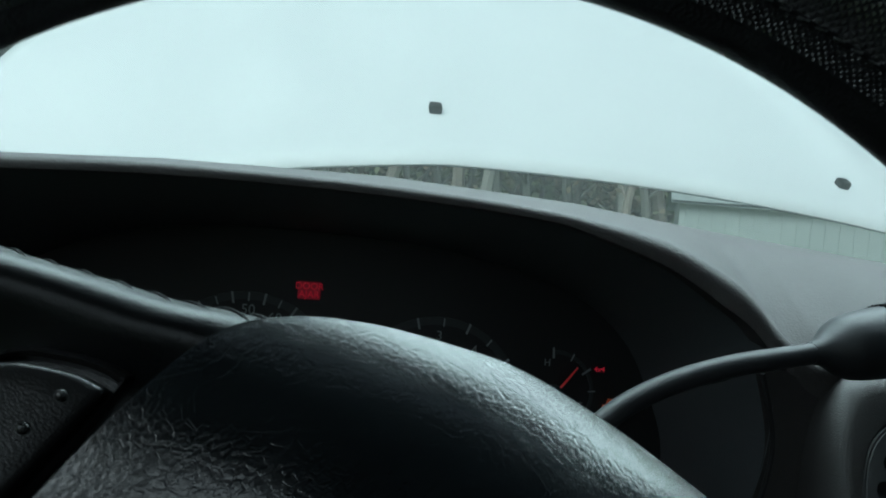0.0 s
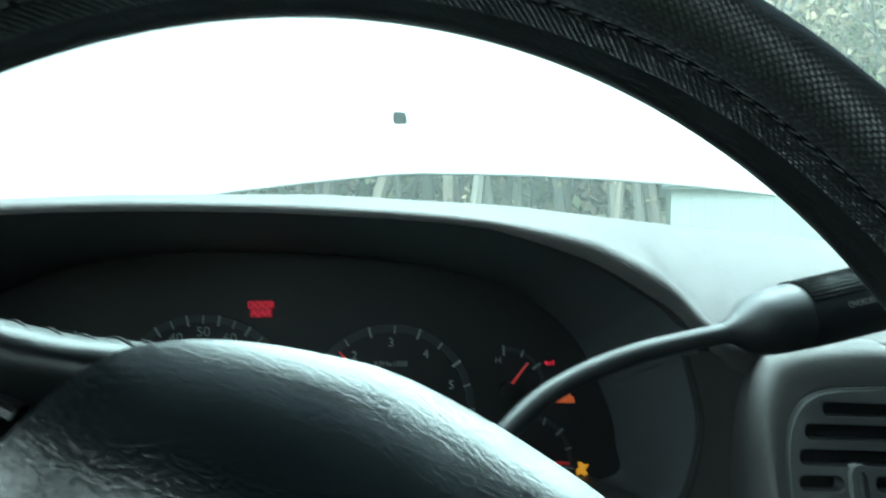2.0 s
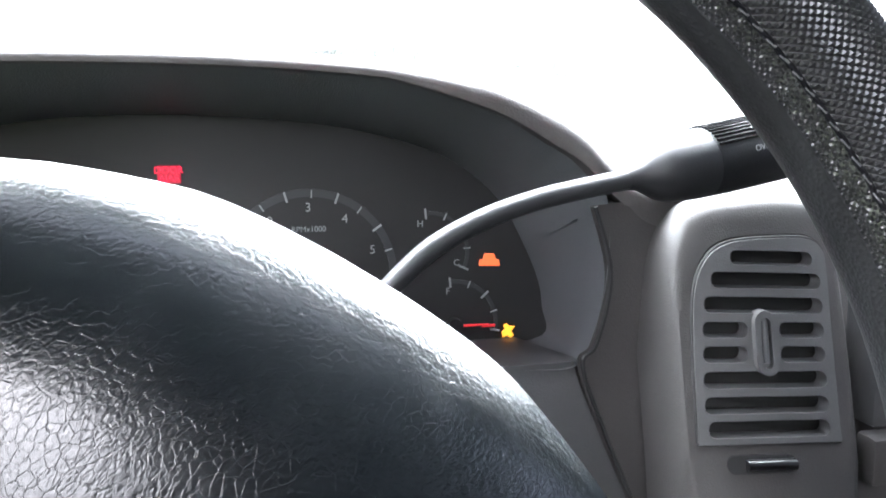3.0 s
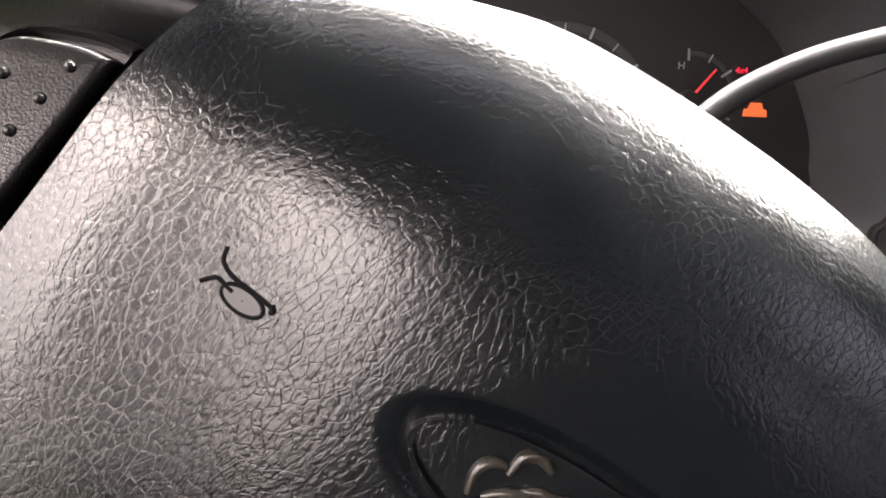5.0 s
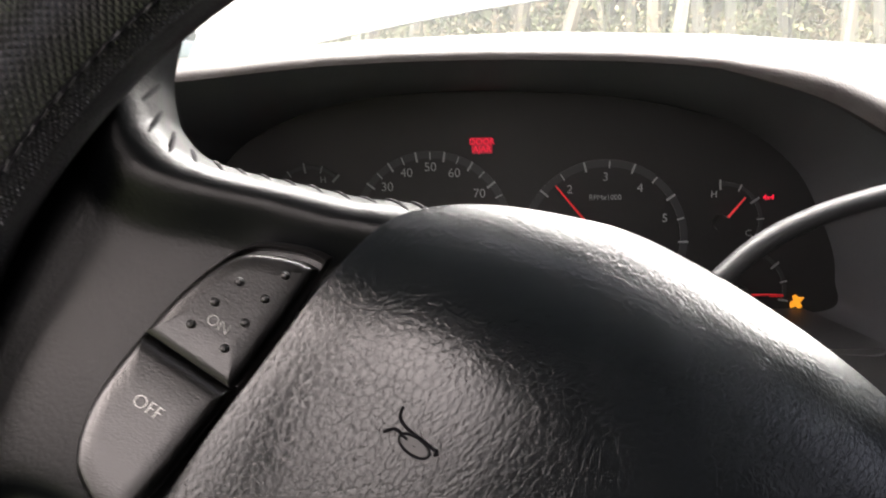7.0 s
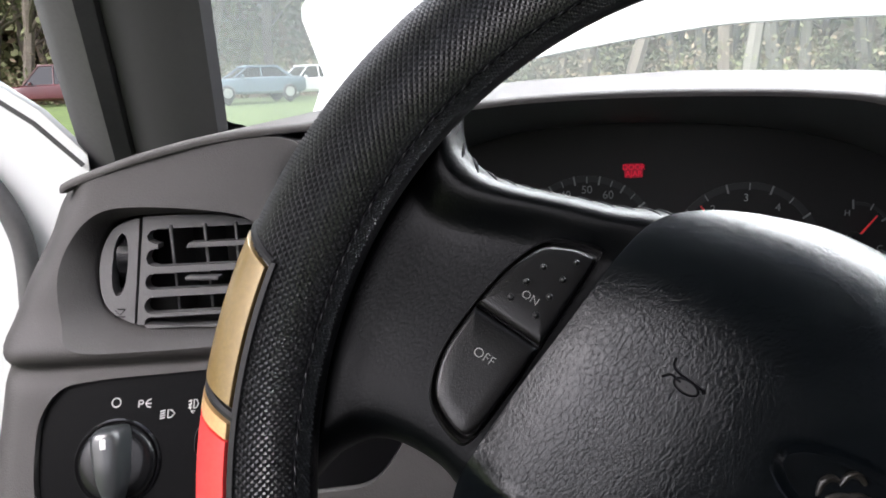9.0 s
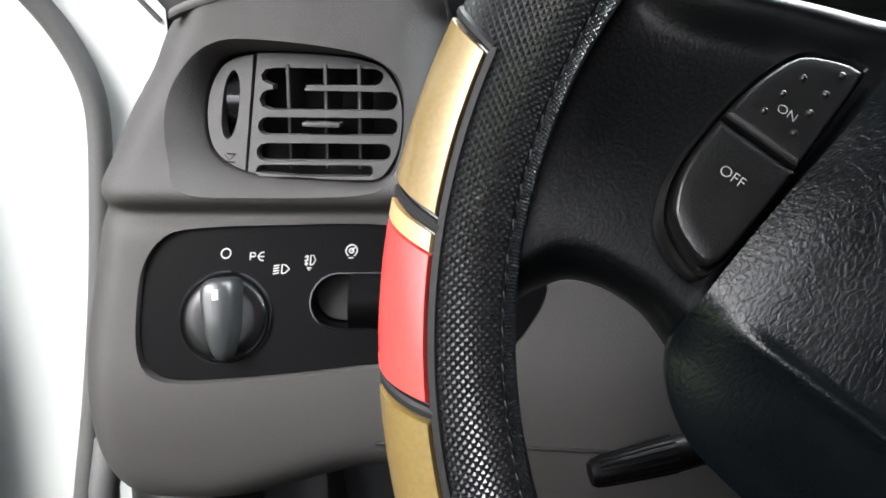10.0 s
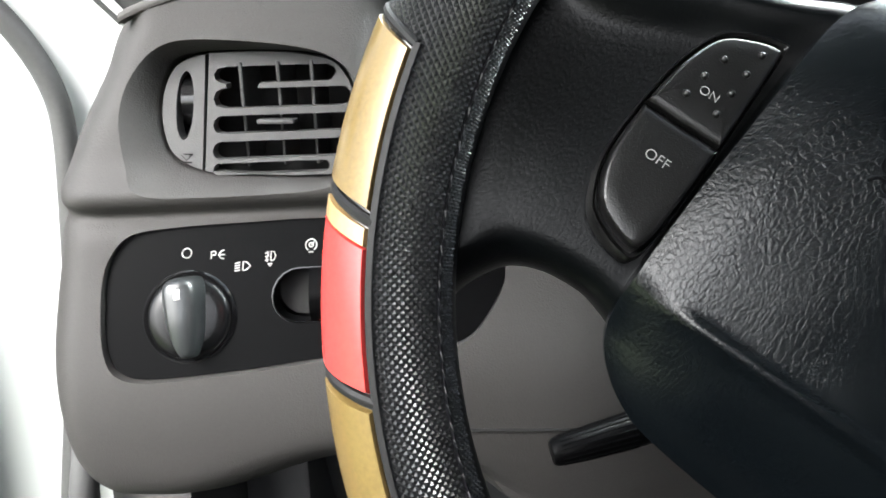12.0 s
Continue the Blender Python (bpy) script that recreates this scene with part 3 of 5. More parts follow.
for y, w, zt, zb in ((0.055, 0.044, 1.180, 1.07), (0.075, 0.05, 1.178, 1.05), (0.12, 0.056, 1.158, 1.025), (0.2, 0.06, 1.125, 0.99), (0.24, 0.06, 1.11, 0.97)):
    zc, zh = (zt + zb) / 2, (zt - zb) / 2
    rows.append([Vector((w * math.copysign(abs(math.cos(a)) ** 0.6, math.cos(a)), y, zc + zh * math.copysign(abs(math.sin(a)) ** 0.6, math.sin(a)))) for a in (2 * math.pi * k / 40 for k in range(40))])
part("shroud_shell", loft(rows, True, True, True), SHROUD, shroud)
bm = tube([(-0.008, 0.034, 1.137), (-0.008, 0.085, 1.120)], 0.036, 24)
part("column_boss", bm, BLACK, shroud)

lever = thing("gear_lever", "dark grey column gear lever with a ribbed black grip", "gear lever")
arm = [(0.030, 0.118, 1.150), (0.042, 0.121, 1.165), (0.0545, 0.1240, 1.1785), (0.071, 0.127, 1.1920), (0.091, 0.1295, 1.2015), (0.113, 0.1315, 1.2080), (0.135, 0.1335, 1.2120), (0.1505, 0.135, 1.2145)]
part("arm", tube(spline(arm, 8), 0.0040, 18), LEVER, lever)
ax0, ax1 = Vector((0.1495, 0.135, 1.2143)), Vector((0.268, 0.150, 1.2340))
d = (ax1 - ax0).normalized()
prof = [(0.0, 0.0042), (0.004, 0.0050), (0.008, 0.0075), (0.012, 0.0103), (0.016, 0.0120), (0.022, 0.0130), (0.030, 0.0136), (0.0345, 0.0138)]
part("neck", tube([ax0 + d * s for s, r in prof], [r for s, r in prof], 32), LEVER, lever, "smooth dark grey flared neck")
grip_prof = [(0.0346, 0.0138), (0.05, 0.0142), (0.08, 0.0142), (0.108, 0.0135), (0.114, 0.010)]
grip = part("grip", tube([ax0 + d * s for s, r in grip_prof], [r for s, r in grip_prof], 32), GRIP_GREY, lever, "ribbed black grip")
side = d.cross(Vector((0, 0, 1))).normalized()
upv = side.cross(d).normalized()
for k in range(18):
    a = radians(34 + 7.5 * k)
    o = side * math.cos(a) * 0.0143 + upv * math.sin(a) * 0.0143
    part("rib", tube([ax0 + d * 0.0355 + o * 0.99, ax0 + d * 0.082 + o], 0.0005, 6), BLACK, grip)
a = radians(14)
o = side * math.cos(a) + upv * math.sin(a)
lettering("lettering", "OVERDRIVE", 0.0034, DIM_INK, grip, basis(d, o.cross(d), o, ax0 + d * 0.0590 + o * 0.01435), 0.00008)

tilt = thing("tilt_lever", "black ridged tilt lever under the steering column", "tilt lever")
l0, l1 = Vector((-0.1265, 0.070, 1.0545)), Vector((-0.081, 0.085, 1.0620))
part("handle", tube([l0, l0 + (l1 - l0) * 0.03, l0 + (l1 - l0) * 0.3, l0 + (l1 - l0) * 0.75, l1], [0.0043, 0.0054, 0.0062, 0.0070, 0.0066], 28), BLACK, tilt)
dd = (l1 - l0).normalized()
s2 = dd.cross(Vector((0, 0, 1))).normalized()
u2 = s2.cross(dd)
for k in range(20):
    a = 2 * math.pi * k / 20
    o = s2 * math.cos(a) + u2 * math.sin(a)
    part("ridge", tube([l0 + dd * 0.0034 + o * 0.0055, l0 + dd * 0.017 + o * 0.0063, l0 + dd * 0.034 + o * 0.0070], 0.0003, 5), BLACK, tilt)
part("stem", tube([l1, l1 + Vector((0.03, 0.02, 0.004))], 0.005, 14), BLACK, tilt)
settle(shroud)
settle(tilt, (0, 0, 0.004))
settle(lever, (0.0049, 0.0068, -0.0045))

# ---------------------------------------------------------------- the dashboard
dash = thing("dashboard", "grey moulded car dashboard with a hooded instrument bay", "dashboard", kind="structure")
BROW = [(-0.3135, 0.1195, 1.2262), (-0.305, 0.121, 1.2300), (-0.276, 0.128, 1.2392), (-0.240, 0.138, 1.2468), (-0.200, 0.150, 1.2500), (-0.150, 0.165, 1.2535),
        (-0.100, 0.180, 1.2575), (-0.050, 0.185, 1.2588), (0.0, 0.185, 1.2582), (0.050, 0.185, 1.2557), (0.100, 0.180, 1.2500), (0.125, 0.178, 1.2440),
        (0.150, 0.175, 1.2315), (0.166, 0.172, 1.2155), (0.182, 0.170, 1.2030), (0.205, 0.171, 1.1995), (0.260, 0.174, 1.2000), (0.36, 0.18, 1.199), (0.55, 0.20, 1.195), (0.8, 0.215, 1.190), (1.04, 0.23, 1.18)]
CREST = [(-0.33, 1.226), (-0.30, 1.2365), (-0.20, 1.2565), (-0.10, 1.2640), (0.0, 1.2665), (0.10, 1.2630), (0.20, 1.2545), (0.30, 1.2470), (0.50, 1.240), (1.05, 1.215)]
brow = spline(BROW, 10)
cx, cz = [c[0] for c in CREST], [c[1] for c in CREST]
cols = []


def lip_radius(x):
    """How softly the dash top rolls over into the instrument bay."""
    return 0.0030 + 0.0080 * max(0.0, min(1.0, (x - 0.07) / 0.07)) * max(0.0, min(1.0, (0.19 - x) / 0.02))


for p in brow:
    crest = float(np.interp(p.x, cx, cz))
    r = lip_radius(p.x)
    col = [Vector((p.x, p.y + r + 0.002, p.z - 1.3 * r - 0.001))]
    col += [Vector((p.x, p.y + r - r * math.cos(radians(a)), p.z - r + r * math.sin(radians(a)))) for a in (-25, 0, 25, 50, 72)]
    for k in range(12):
        f = k / 11
        y = p.y + r + (0.275 - p.y - r) * f
        col.append(Vector((p.x, y, p.z + (crest - p.z) * math.sin(math.pi / 2 * f) ** 0.9)))
    for k in range(1, 9):
        f = k / 8
        col.append(Vector((p.x, 0.275 + 0.42 * f, crest - 0.055 * f ** 1.6)))
    cols.append(col)
part("top_pad", loft(cols), GREY_TOP, dash, "light grey vinyl dash top")
# the shoulder where the top runs down behind the gear lever
rows = []
for p in brow:
    if 0.1685 < p.x < 0.34:
        r = lip_radius(p.x)
        rows.append([Vector((p.x, p.y + r * 0.15, p.z - 0.75 * r)), Vector((p.x, p.y + 0.0006, p.z - 0.010)), Vector((p.x, 0.1735, min(p.z - 0.018, 1.192))), Vector((p.x, 0.1750, 1.172))])
part("shoulder", loft(rows), GREY_TOP, dash)
# thin closing strip under the left rim of the top
part("trim_strip", tube([(p.x, p.y + 0.003, p.z - 0.010) for p in brow if -0.300 < p.x < -0.19], 0.0022, 8), DARK, dash)

# the instrument bay
FRONT = [(0.151, 0.173, 1.126), (0.160, 0.172, 1.150), (0.1635, 0.172, 1.175), (0.1625, 0.174, 1.2000), (0.150, 0.179, 1.2150), (0.125, 0.182, 1.2270), (0.100, 0.184, 1.2360),
         (0.050, 0.189, 1.2455), (0.0, 0.189, 1.2500), (-0.050, 0.189, 1.2520), (-0.100, 0.184, 1.2510), (-0.150, 0.169, 1.2470), (-0.188, 0.158, 1.2400),
         (-0.205, 0.152, 1.220), (-0.205, 0.150, 1.180), (-0.195, 0.155, 1.135), (-0.150, 0.165, 1.118), (-0.050, 0.175, 1.118), (0.060, 0.178, 1.120), (0.125, 0.176, 1.1235)]
BACK = [(0.1715, 1.108), (0.1715, 1.125), (0.1685, 1.142), (0.1590, 1.164), (0.1450, 1.188), (0.122, 1.208), (0.095, 1.220), (0.050, 1.230), (0.0, 1.2345), (-0.050, 1.2355),
        (-0.100, 1.232), (-0.140, 1.222), (-0.172, 1.205), (-0.190, 1.180), (-0.196, 1.150), (-0.196, 1.115), (-0.150, 1.104), (-0.050, 1.103), (0.060, 1.103), (0.130, 1.104)]
fl, bl = spline(FRONT, 6, True), spline([(x, 0.272, z) for x, z in BACK], 6, True)
for p in fl:
    if p.z > 1.205 and -0.19 < p.x < 0.162:
        b = min(brow, key=lambda q: abs(q.x - p.x))
        r = lip_radius(p.x)
        p.y, p.z = b.y + r + 0.001, b.z - 1.2 * r - 0.0004
rows = []
for f in (0, 0.04, 0.15, 0.3, 0.5, 0.7, 0.9, 1.0):
    rows.append([a.lerp(b, f) + Vector((0, 0, -0.004 * math.sin(math.pi * f))) * (1 if a.z > 1.2 else 0) for a, b in zip(fl, bl)])
part("instrument_bay", loft(rows, True), DARK, dash, "dark grey hooded instrument recess")

# face panel between the bay, the vent and the column
SEAM = [(0.1555, 1.1959), (0.1628, 1.1705), (0.162, 1.1526), (0.1568, 1.1346), (0.1512, 1.1262), (0.1613, 1.0938), (0.1729, 1.0582), (0.18, 1.0), (0.185, 0.92)]
sm = spline(SEAM, 8)


def stack_y(z):
    return -0.253 + 0.35 * z


rows = []
for p in sm:
    row = []
    for k in range(9):
        f = k / 8
        x = p.x - 0.0014 + (0.2234 - p.x) * f
        row.append(Vector((x, 0.1725 + max(0, 1.12 - p.y) * -0.2, p.y + (0.006 * f if p.y > 1.18 else 0))))
    rows.append(row)
part("face_panel", loft(rows), GREY, dash)
rows = []
for p in sm[20:]:
    rows.append([Vector((x, 0.176 + max(0, 1.12 - p.y) * -0.25, min(p.y, 1.1262))) for x in [(0.02 + (p.x - 0.0015 - 0.02) * k / 12) for k in range(13)]])
part("column_trim", loft(rows), SHROUD, dash)
ledge = [[Vector((x, 0.176 + 0.095 * f, 1.1262 - 0.018 * f)) for x in [-0.19 + 0.345 * k / 12 for k in range(13)]] for f in (0, 0.3, 0.7, 1)]
part("bay_ledge", loft(ledge), SHROUD, dash)
groove = [(p.x, 0.1695 + max(0, 1.12 - p.y) * -0.2, p.y) for p in sm]
part("seam_gap", tube(groove, 0.0011, 6), CAVITY, dash)

bulk = [[Vector((-0.33 + 1.4 * k / 10, 0.295, z)) for k in range(11)] for z in (0.5, 0.8, 1.1, 1.215)]
part("bulkhead", loft(bulk), DARK, dash)
rows = []
for z, y in ((1.195, 0.195), (1.15, 0.165), (1.05, 0.13), (0.95, 0.11), (0.80, 0.16)):
    rows.append([Vector((x, y, z)) for x in [0.245 + 0.80 * k / 10 for k in range(11)]])
part("centre_panel", loft(rows), GREY, dash)

# raised surround of the middle air vent
POD = [(0.171, 1.02), (0.1755, 1.0839), (0.1785, 1.133), (0.1812, 1.1707), (0.1875, 1.189), (0.196, 1.197), (0.2157, 1.2002), (0.2472, 1.2008), (0.2580, 1.1960), (0.2632, 1.17), (0.2628, 1.148), (0.2600, 1.1156), (0.2550, 1.075), (0.248, 1.02), (0.2, 1.005)]
pod = [Vector((x, z)) for x, z, *_ in spline([(x, z, 0) for x, z in POD], 8, True)]
mid = Vector((0.212, 1.10))
RF = [(0.1868, 1.1040), (0.1868, 1.1100), (0.1868, 1.14), (0.1888, 1.162), (0.1962, 1.1750), (0.2085, 1.1806), (0.2300, 1.1826), (0.2440, 1.1826), (0.2500, 1.1790), (0.2515, 1.172), (0.2515, 1.14), (0.2515, 1.1100), (0.2515, 1.1040), (0.2460, 1.1036), (0.1930, 1.1036)]
lean = [Vector((x + 0.11 * (z - 1.14), z - 0.06 * (x - 0.218))) for x, z, *_ in spline([(x, z, 0) for x, z in RF], 6, True)]
mid = Vector((0.217, 1.142))
rows = []
for f, off in ((0.0, 0.012), (0.0, -0.003), (0.06, -0.004), (0.4, -0.004), (0.66, -0.004), (0.8, -0.0030), (0.9, -0.0008), (0.97, 0.003), (1.0, 0.008), (1.0, 0.03)):
    row = []
    for k in range(180):
        a = 2 * math.pi * k / 180
        r = (ray_out(mid, a, lean) + 0.0006) * (1 - f) + ray_out(mid, a, pod) * f
        q = mid + Vector((math.cos(a), math.sin(a))) * r
        row.append(Vector((q.x, stack_y(q.y) + off, q.y)))
    rows.append(row)
bm = loft(rows, True)
part("vent_surround", bm, GREY, dash, "raised grey vent surround")

# the left end of the dash: vent above, lamp switch below
def end_y(x, z):
    y = -0.2431 + 0.1872 * x + 0.3437 * z
    y -= 0.0050 * math.exp(-((z - 1.1545) / 0.0075) ** 2)
    y += 0.0035 * math.exp(-((z - 1.1440) / 0.0040) ** 2)
    y += 4.0 * max(0.0, 1.088 - z) ** 2
    return y


END = [(-0.3150, 1.2245), (-0.3255, 1.2000), (-0.3350, 1.1764), (-0.3392, 1.1547), (-0.3400, 1.1220), (-0.3408, 1.0919), (-0.3380, 1.0610), (-0.3335, 1.0400), (-0.3240, 1.0250), (-0.3090, 1.0185), (-0.2762, 1.0185), (-0.2177, 1.0340),
       (-0.170, 1.0240), (-0.120, 1.0000), (-0.060, 0.9950), (-0.045, 1.01), (-0.045, 1.1), (-0.060, 1.125), (-0.133, 1.138), (-0.185, 1.148), (-0.1975, 1.160), (-0.2, 1.19), (-0.2, 1.232), (-0.212, 1.2430), (-0.24, 1.2420), (-0.276, 1.2350)]
end_fine = [Vector((p[0], p[1])) for p in spline([(x, z, 0) for x, z in END], 60, True)]
end_loop = [Vector((p[0], p[1])) for p in spline([(x, z, 0) for x, z in END], 8, True)]


def end_depth(x, z):
    """The face, rolled back near its free edges."""
    q = Vector((x, z))
    near = min((q - e).length for e in end_fine if e.x < -0.16 and e.y < 1.222) if z < 1.235 else 1
    roll = 0.016 * max(0.0, 1 - near / 0.020) ** 2.2
    return end_y(x, z) + roll


BEZEL = [(-0.3085, 1.1825), (-0.3057, 1.1977), (-0.295, 1.2111), (-0.2772, 1.2144), (-0.2363, 1.2103), (-0.2178, 1.2030), (-0.2117, 1.1918), (-0.2110, 1.1700), (-0.2140, 1.1586), (-0.2253, 1.1534), (-0.2684, 1.1522), (-0.2954, 1.1539), (-0.3046, 1.1650)]
FRAME = [(-0.2963, 1.1845), (-0.2936, 1.2019), (-0.2826, 1.2079), (-0.2453, 1.2078), (-0.2247, 1.2042), (-0.2151, 1.1919), (-0.2133, 1.1719), (-0.2209, 1.1566), (-0.2470, 1.1566), (-0.2754, 1.1590), (-0.2913, 1.1669)]
PANEL = [(-0.3138, 1.1060), (-0.3130, 1.1245), (-0.3055, 1.1362), (-0.2920, 1.1392), (-0.2568, 1.1404), (-0.2204, 1.1406), (-0.1750, 1.1360), (-0.1530, 1.1265), (-0.1477, 1.1160), (-0.1519, 1.1035), (-0.1642, 1.0890), (-0.1850, 1.0865), (-0.2186, 1.0850), (-0.2549, 1.0815), (-0.2930, 1.0795), (-0.3064, 1.0827), (-0.3118, 1.0912)]
SPLIT = 1.1478
bez = [Vector((p[0] - 0.002, p[1])) for p in spline([(x, z, 0) for x, z in BEZEL], 8, True)]
pan = [Vector((p[0], p[1])) for p in spline([(x, z, 0) for x, z in PANEL], 8, True)]


def half(keep_above):
    out = []
    n = len(end_loop)
    for i in range(n):
        a, b = end_loop[i], end_loop[(i + 1) % n]
        ia, ib = (a.y >= SPLIT) == keep_above, (b.y >= SPLIT) == keep_above
        if ia:
            out.append(a)
        if ia != ib:
            t = (SPLIT - a.y) / (b.y - a.y)
            out.append(a.lerp(b, t))
    return out


for hole, centre, above in ((bez, Vector((-0.26, 1.183)), True), (pan, Vector((-0.235, 1.11)), False)):
    outer = half(above)
    n, m = 160, 14
    angles = [2 * math.pi * i / n for i in range(n)]
    rows = []
    for k in range(m + 1):
        f = k / m
        row = []
        for a in angles:
            d = Vector((math.cos(a), math.sin(a)))
            q = centre + d * (ray_out(centre, a, hole) * (1 - f) + ray_out(centre, a, outer) * f)
            row.append(Vector((q.x, end_depth(q.x, q.y), q.y)))
        rows.append(row)
    sides = [p + Vector((0.004 if p.x < -0.2 else 0, 0.10, 0)) if p.z < SPLIT - 0.001 and not above or p.z > SPLIT + 0.001 and above else p.copy() for p in rows[-1]]
    rows.append(sides)
    part("end_moulding", loft(rows, True), GREY, dash, "grey dash end moulding")
    # inner wall of the opening
    first = rows[0]
    if above:
        fr = [Vector((p[0] - 0.002, p[1])) for p in spline([(x, z, 0) for x, z in FRAME], 8, True)]
        rows = []
        for f, deep in ((0, 0), (0.12, 0.0012), (0.5, 0.0075), (0.92, 0.0125), (1.0, 0.0160), (1.0, 0.03)):
            row = []
            for a in angles:
                d = Vector((math.cos(a), math.sin(a)))
                q = centre + d * (ray_out(centre, a, hole) * (1 - f) + (ray_out(centre, a, fr) + 0.0006) * f)
                row.append(Vector((q.x, end_depth(q.x, q.y) * (1 - f) + (-0.2431 + 0.1872 * q.x + 0.3437 * q.y) * f + deep * 0.72, q.y)))
            rows.append(row)
        part("vent_recess", loft(rows, True), GREY, dash)
    else:
        rows = [first, [p + Vector((0, 0.007, 0)) for p in first]]
        part("panel_edge", loft(rows, True), GREY, dash)

# knee panel under the column and the dark underside
rows = []
for z, y in ((1.116, 0.20), (1.108, 0.187), (1.08, 0.178), (1.05, 0.170), (1.025, 0.162), (1.006, 0.156), (1.000, 0.160), (0.996, 0.18)):
    rows.append([Vector((x, y + 0.02 * abs(x + 0.06), z + 0.01 * (x + 0.14))) for x in [-0.30 + 0.475 * k / 20 for k in range(21)]])
part("knee_panel", loft(rows), GREY, dash, "smooth grey knee panel")
rows = []
for z, y in ((1.060, 0.21), (1.02, 0.20), (0.98, 0.21), (0.90, 0.24), (0.75, 0.34), (0.55, 0.45)):
    rows.append([Vector((x, y, z)) for x in [-0.335 + 1.37 * k / 20 for k in range(21)]])
part("lower_panel", loft(rows), SHROUD, dash)

# joint across the knee moulding
part("knee_seam", tube([(x, end_y(x, z) - 0.0002, z) for x, z in ((-0.215, 1.0545), (-0.175, 1.0525), (-0.15, 1.0510), (-0.12, 1.0490), (-0.09, 1.0470))], 0.0008, 6), CAVITY, dash)

# ---------------------------------------------------------------- left air vent
vent_l = thing("air_vent", "grey round-ended air vent with one broken slat", "air vent", "dashboard vents")


def vl(x, z, d):
    return Vector((x - 0.002, -0.2431 + 0.1872 * x + 0.3437 * z + 0.0098 + d, z))


left_loop = [(-0.2790, 1.2074), (-0.2826, 1.2070), (-0.2895, 1.2042), (-0.2930, 1.2000), (-0.2955, 1.1925), (-0.2958, 1.1830), (-0.2940, 1.1740), (-0.2905, 1.1675), (-0.2840, 1.1625), (-0.2780, 1.1600)]
right_loop = [(-0.2768, 1.1596), (-0.2470, 1.1569), (-0.2300, 1.1564), (-0.2213, 1.1572), (-0.2160, 1.1640), (-0.2138, 1.1719), (-0.2136, 1.1830), (-0.2156, 1.1919), (-0.2200, 1.1990), (-0.2250, 1.2036), (-0.2350, 1.2062), (-0.2453, 1.2075), (-0.2620, 1.2082), (-0.2774, 1.2082)]
wheel_slot = [(-0.2866 + 0.0036 * math.cos(a), 1.1868 + 0.0142 * math.copysign(abs(math.sin(a)) ** 0.8, math.sin(a))) for a in (2 * math.pi * k / 28 for k in range(28))]
part("cheek", plate([(p[0], p[1]) for p in spline([(x, z, 0) for x, z in left_loop], 5)], [wheel_slot], vl, 0.006, 0.001), GREY_VENT, vent_l)
SLOTS = [(-0.2750, -0.2229, 1.1990, 0.0033), (-0.2747, -0.2160, 1.1887, 0.0040), (-0.2744, -0.2150, 1.1782, 0.0037), (-0.2741, -0.2172, 1.1676, 0.0037), (-0.2735, -0.2240, 1.1600, 0.0024)]
big = [(-0.2700, 1.2023), (-0.2262, 1.2023), (-0.2232, 1.2005), (-0.2229, 1.1985), (-0.2245, 1.1960), (-0.2262, 1.1952), (-0.2555, 1.1951), (-0.2562, 1.1930), (-0.2185, 1.1928), (-0.2163, 1.1905), (-0.2160, 1.1880), (-0.2175, 1.1855), (-0.2205, 1.1847),
       (-0.2700, 1.1849), (-0.2735, 1.1862), (-0.2748, 1.1890), (-0.2738, 1.1920), (-0.2715, 1.1931), (-0.2695, 1.1932), (-0.2697, 1.1952), (-0.2716, 1.1955), (-0.2743, 1.1970), (-0.2750, 1.1992), (-0.2735, 1.2014)]
part("grille", plate([(p[0], p[1]) for p in spline([(x, z, 0) for x, z in right_loop], 5)], [big[::-1]] + [slot(*s) for s in SLOTS[2:]], vl, 0.005, 0.001), GREY_VENT, vent_l, "slatted grey grille, one slat snapped")
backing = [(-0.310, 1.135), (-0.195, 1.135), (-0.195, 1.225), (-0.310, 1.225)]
# flat black sheet in place of the shade deep in the vent
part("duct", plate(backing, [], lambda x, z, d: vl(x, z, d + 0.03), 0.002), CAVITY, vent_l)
for x in (-0.2640, -0.2480, -0.2335):
    bm = rounded_box(0.0016, 0.020, 0.046, 0.0004, 1, vl(x, 1.181, 0.0165))
    part("vane", bm, SHROUD, vent_l)
bm = rounded_box(0.0170, 0.006, 0.0020, 0.0007, 2, vl(-0.2475, 1.1790, 0.001))
part("tab", bm, GREY_VENT, vent_l)
bm = tube([vl(-0.2912, 1.1868, 0.0148), vl(-0.2820, 1.1868, 0.0148)], 0.0134, 48)
part("thumb_wheel", bm, GLOSS, vent_l, "glossy black thumb wheel")
for zz in (1.1635, 1.1668):
    part("mark", rounded_box(0.0055, 0.0003, 0.0004, 0, 1, vl(-0.2850, zz, -0.0001)), BLACK, vent_l)
part("mark", tube([vl(-0.2872, 1.1664, 0), vl(-0.2850, 1.1642, 0), vl(-0.2828, 1.1664, 0)], 0.0002, 5), BLACK, vent_l)

# ---------------------------------------------------------------- lamp switch
lamp = thing("headlamp_switch", "black headlamp switch panel with a round knob and dimmer wheel", "headlamp switch")


def lp(x, z, d):
    return Vector((x, end_y(x, 1.11) + 0.3437 * (z - 1.11) + 0.0030 + d, z))


plate_loop = [(-0.2331 + (p[0] + 0.2331) * 0.994, 1.1100 + (p[1] - 1.1100) * 0.985) for p in spline([(x, z, 0) for x, z in PANEL], 8, True)]
dim_hole = slot(-0.2458, -0.1990, 1.1102, 0.0108, 10)
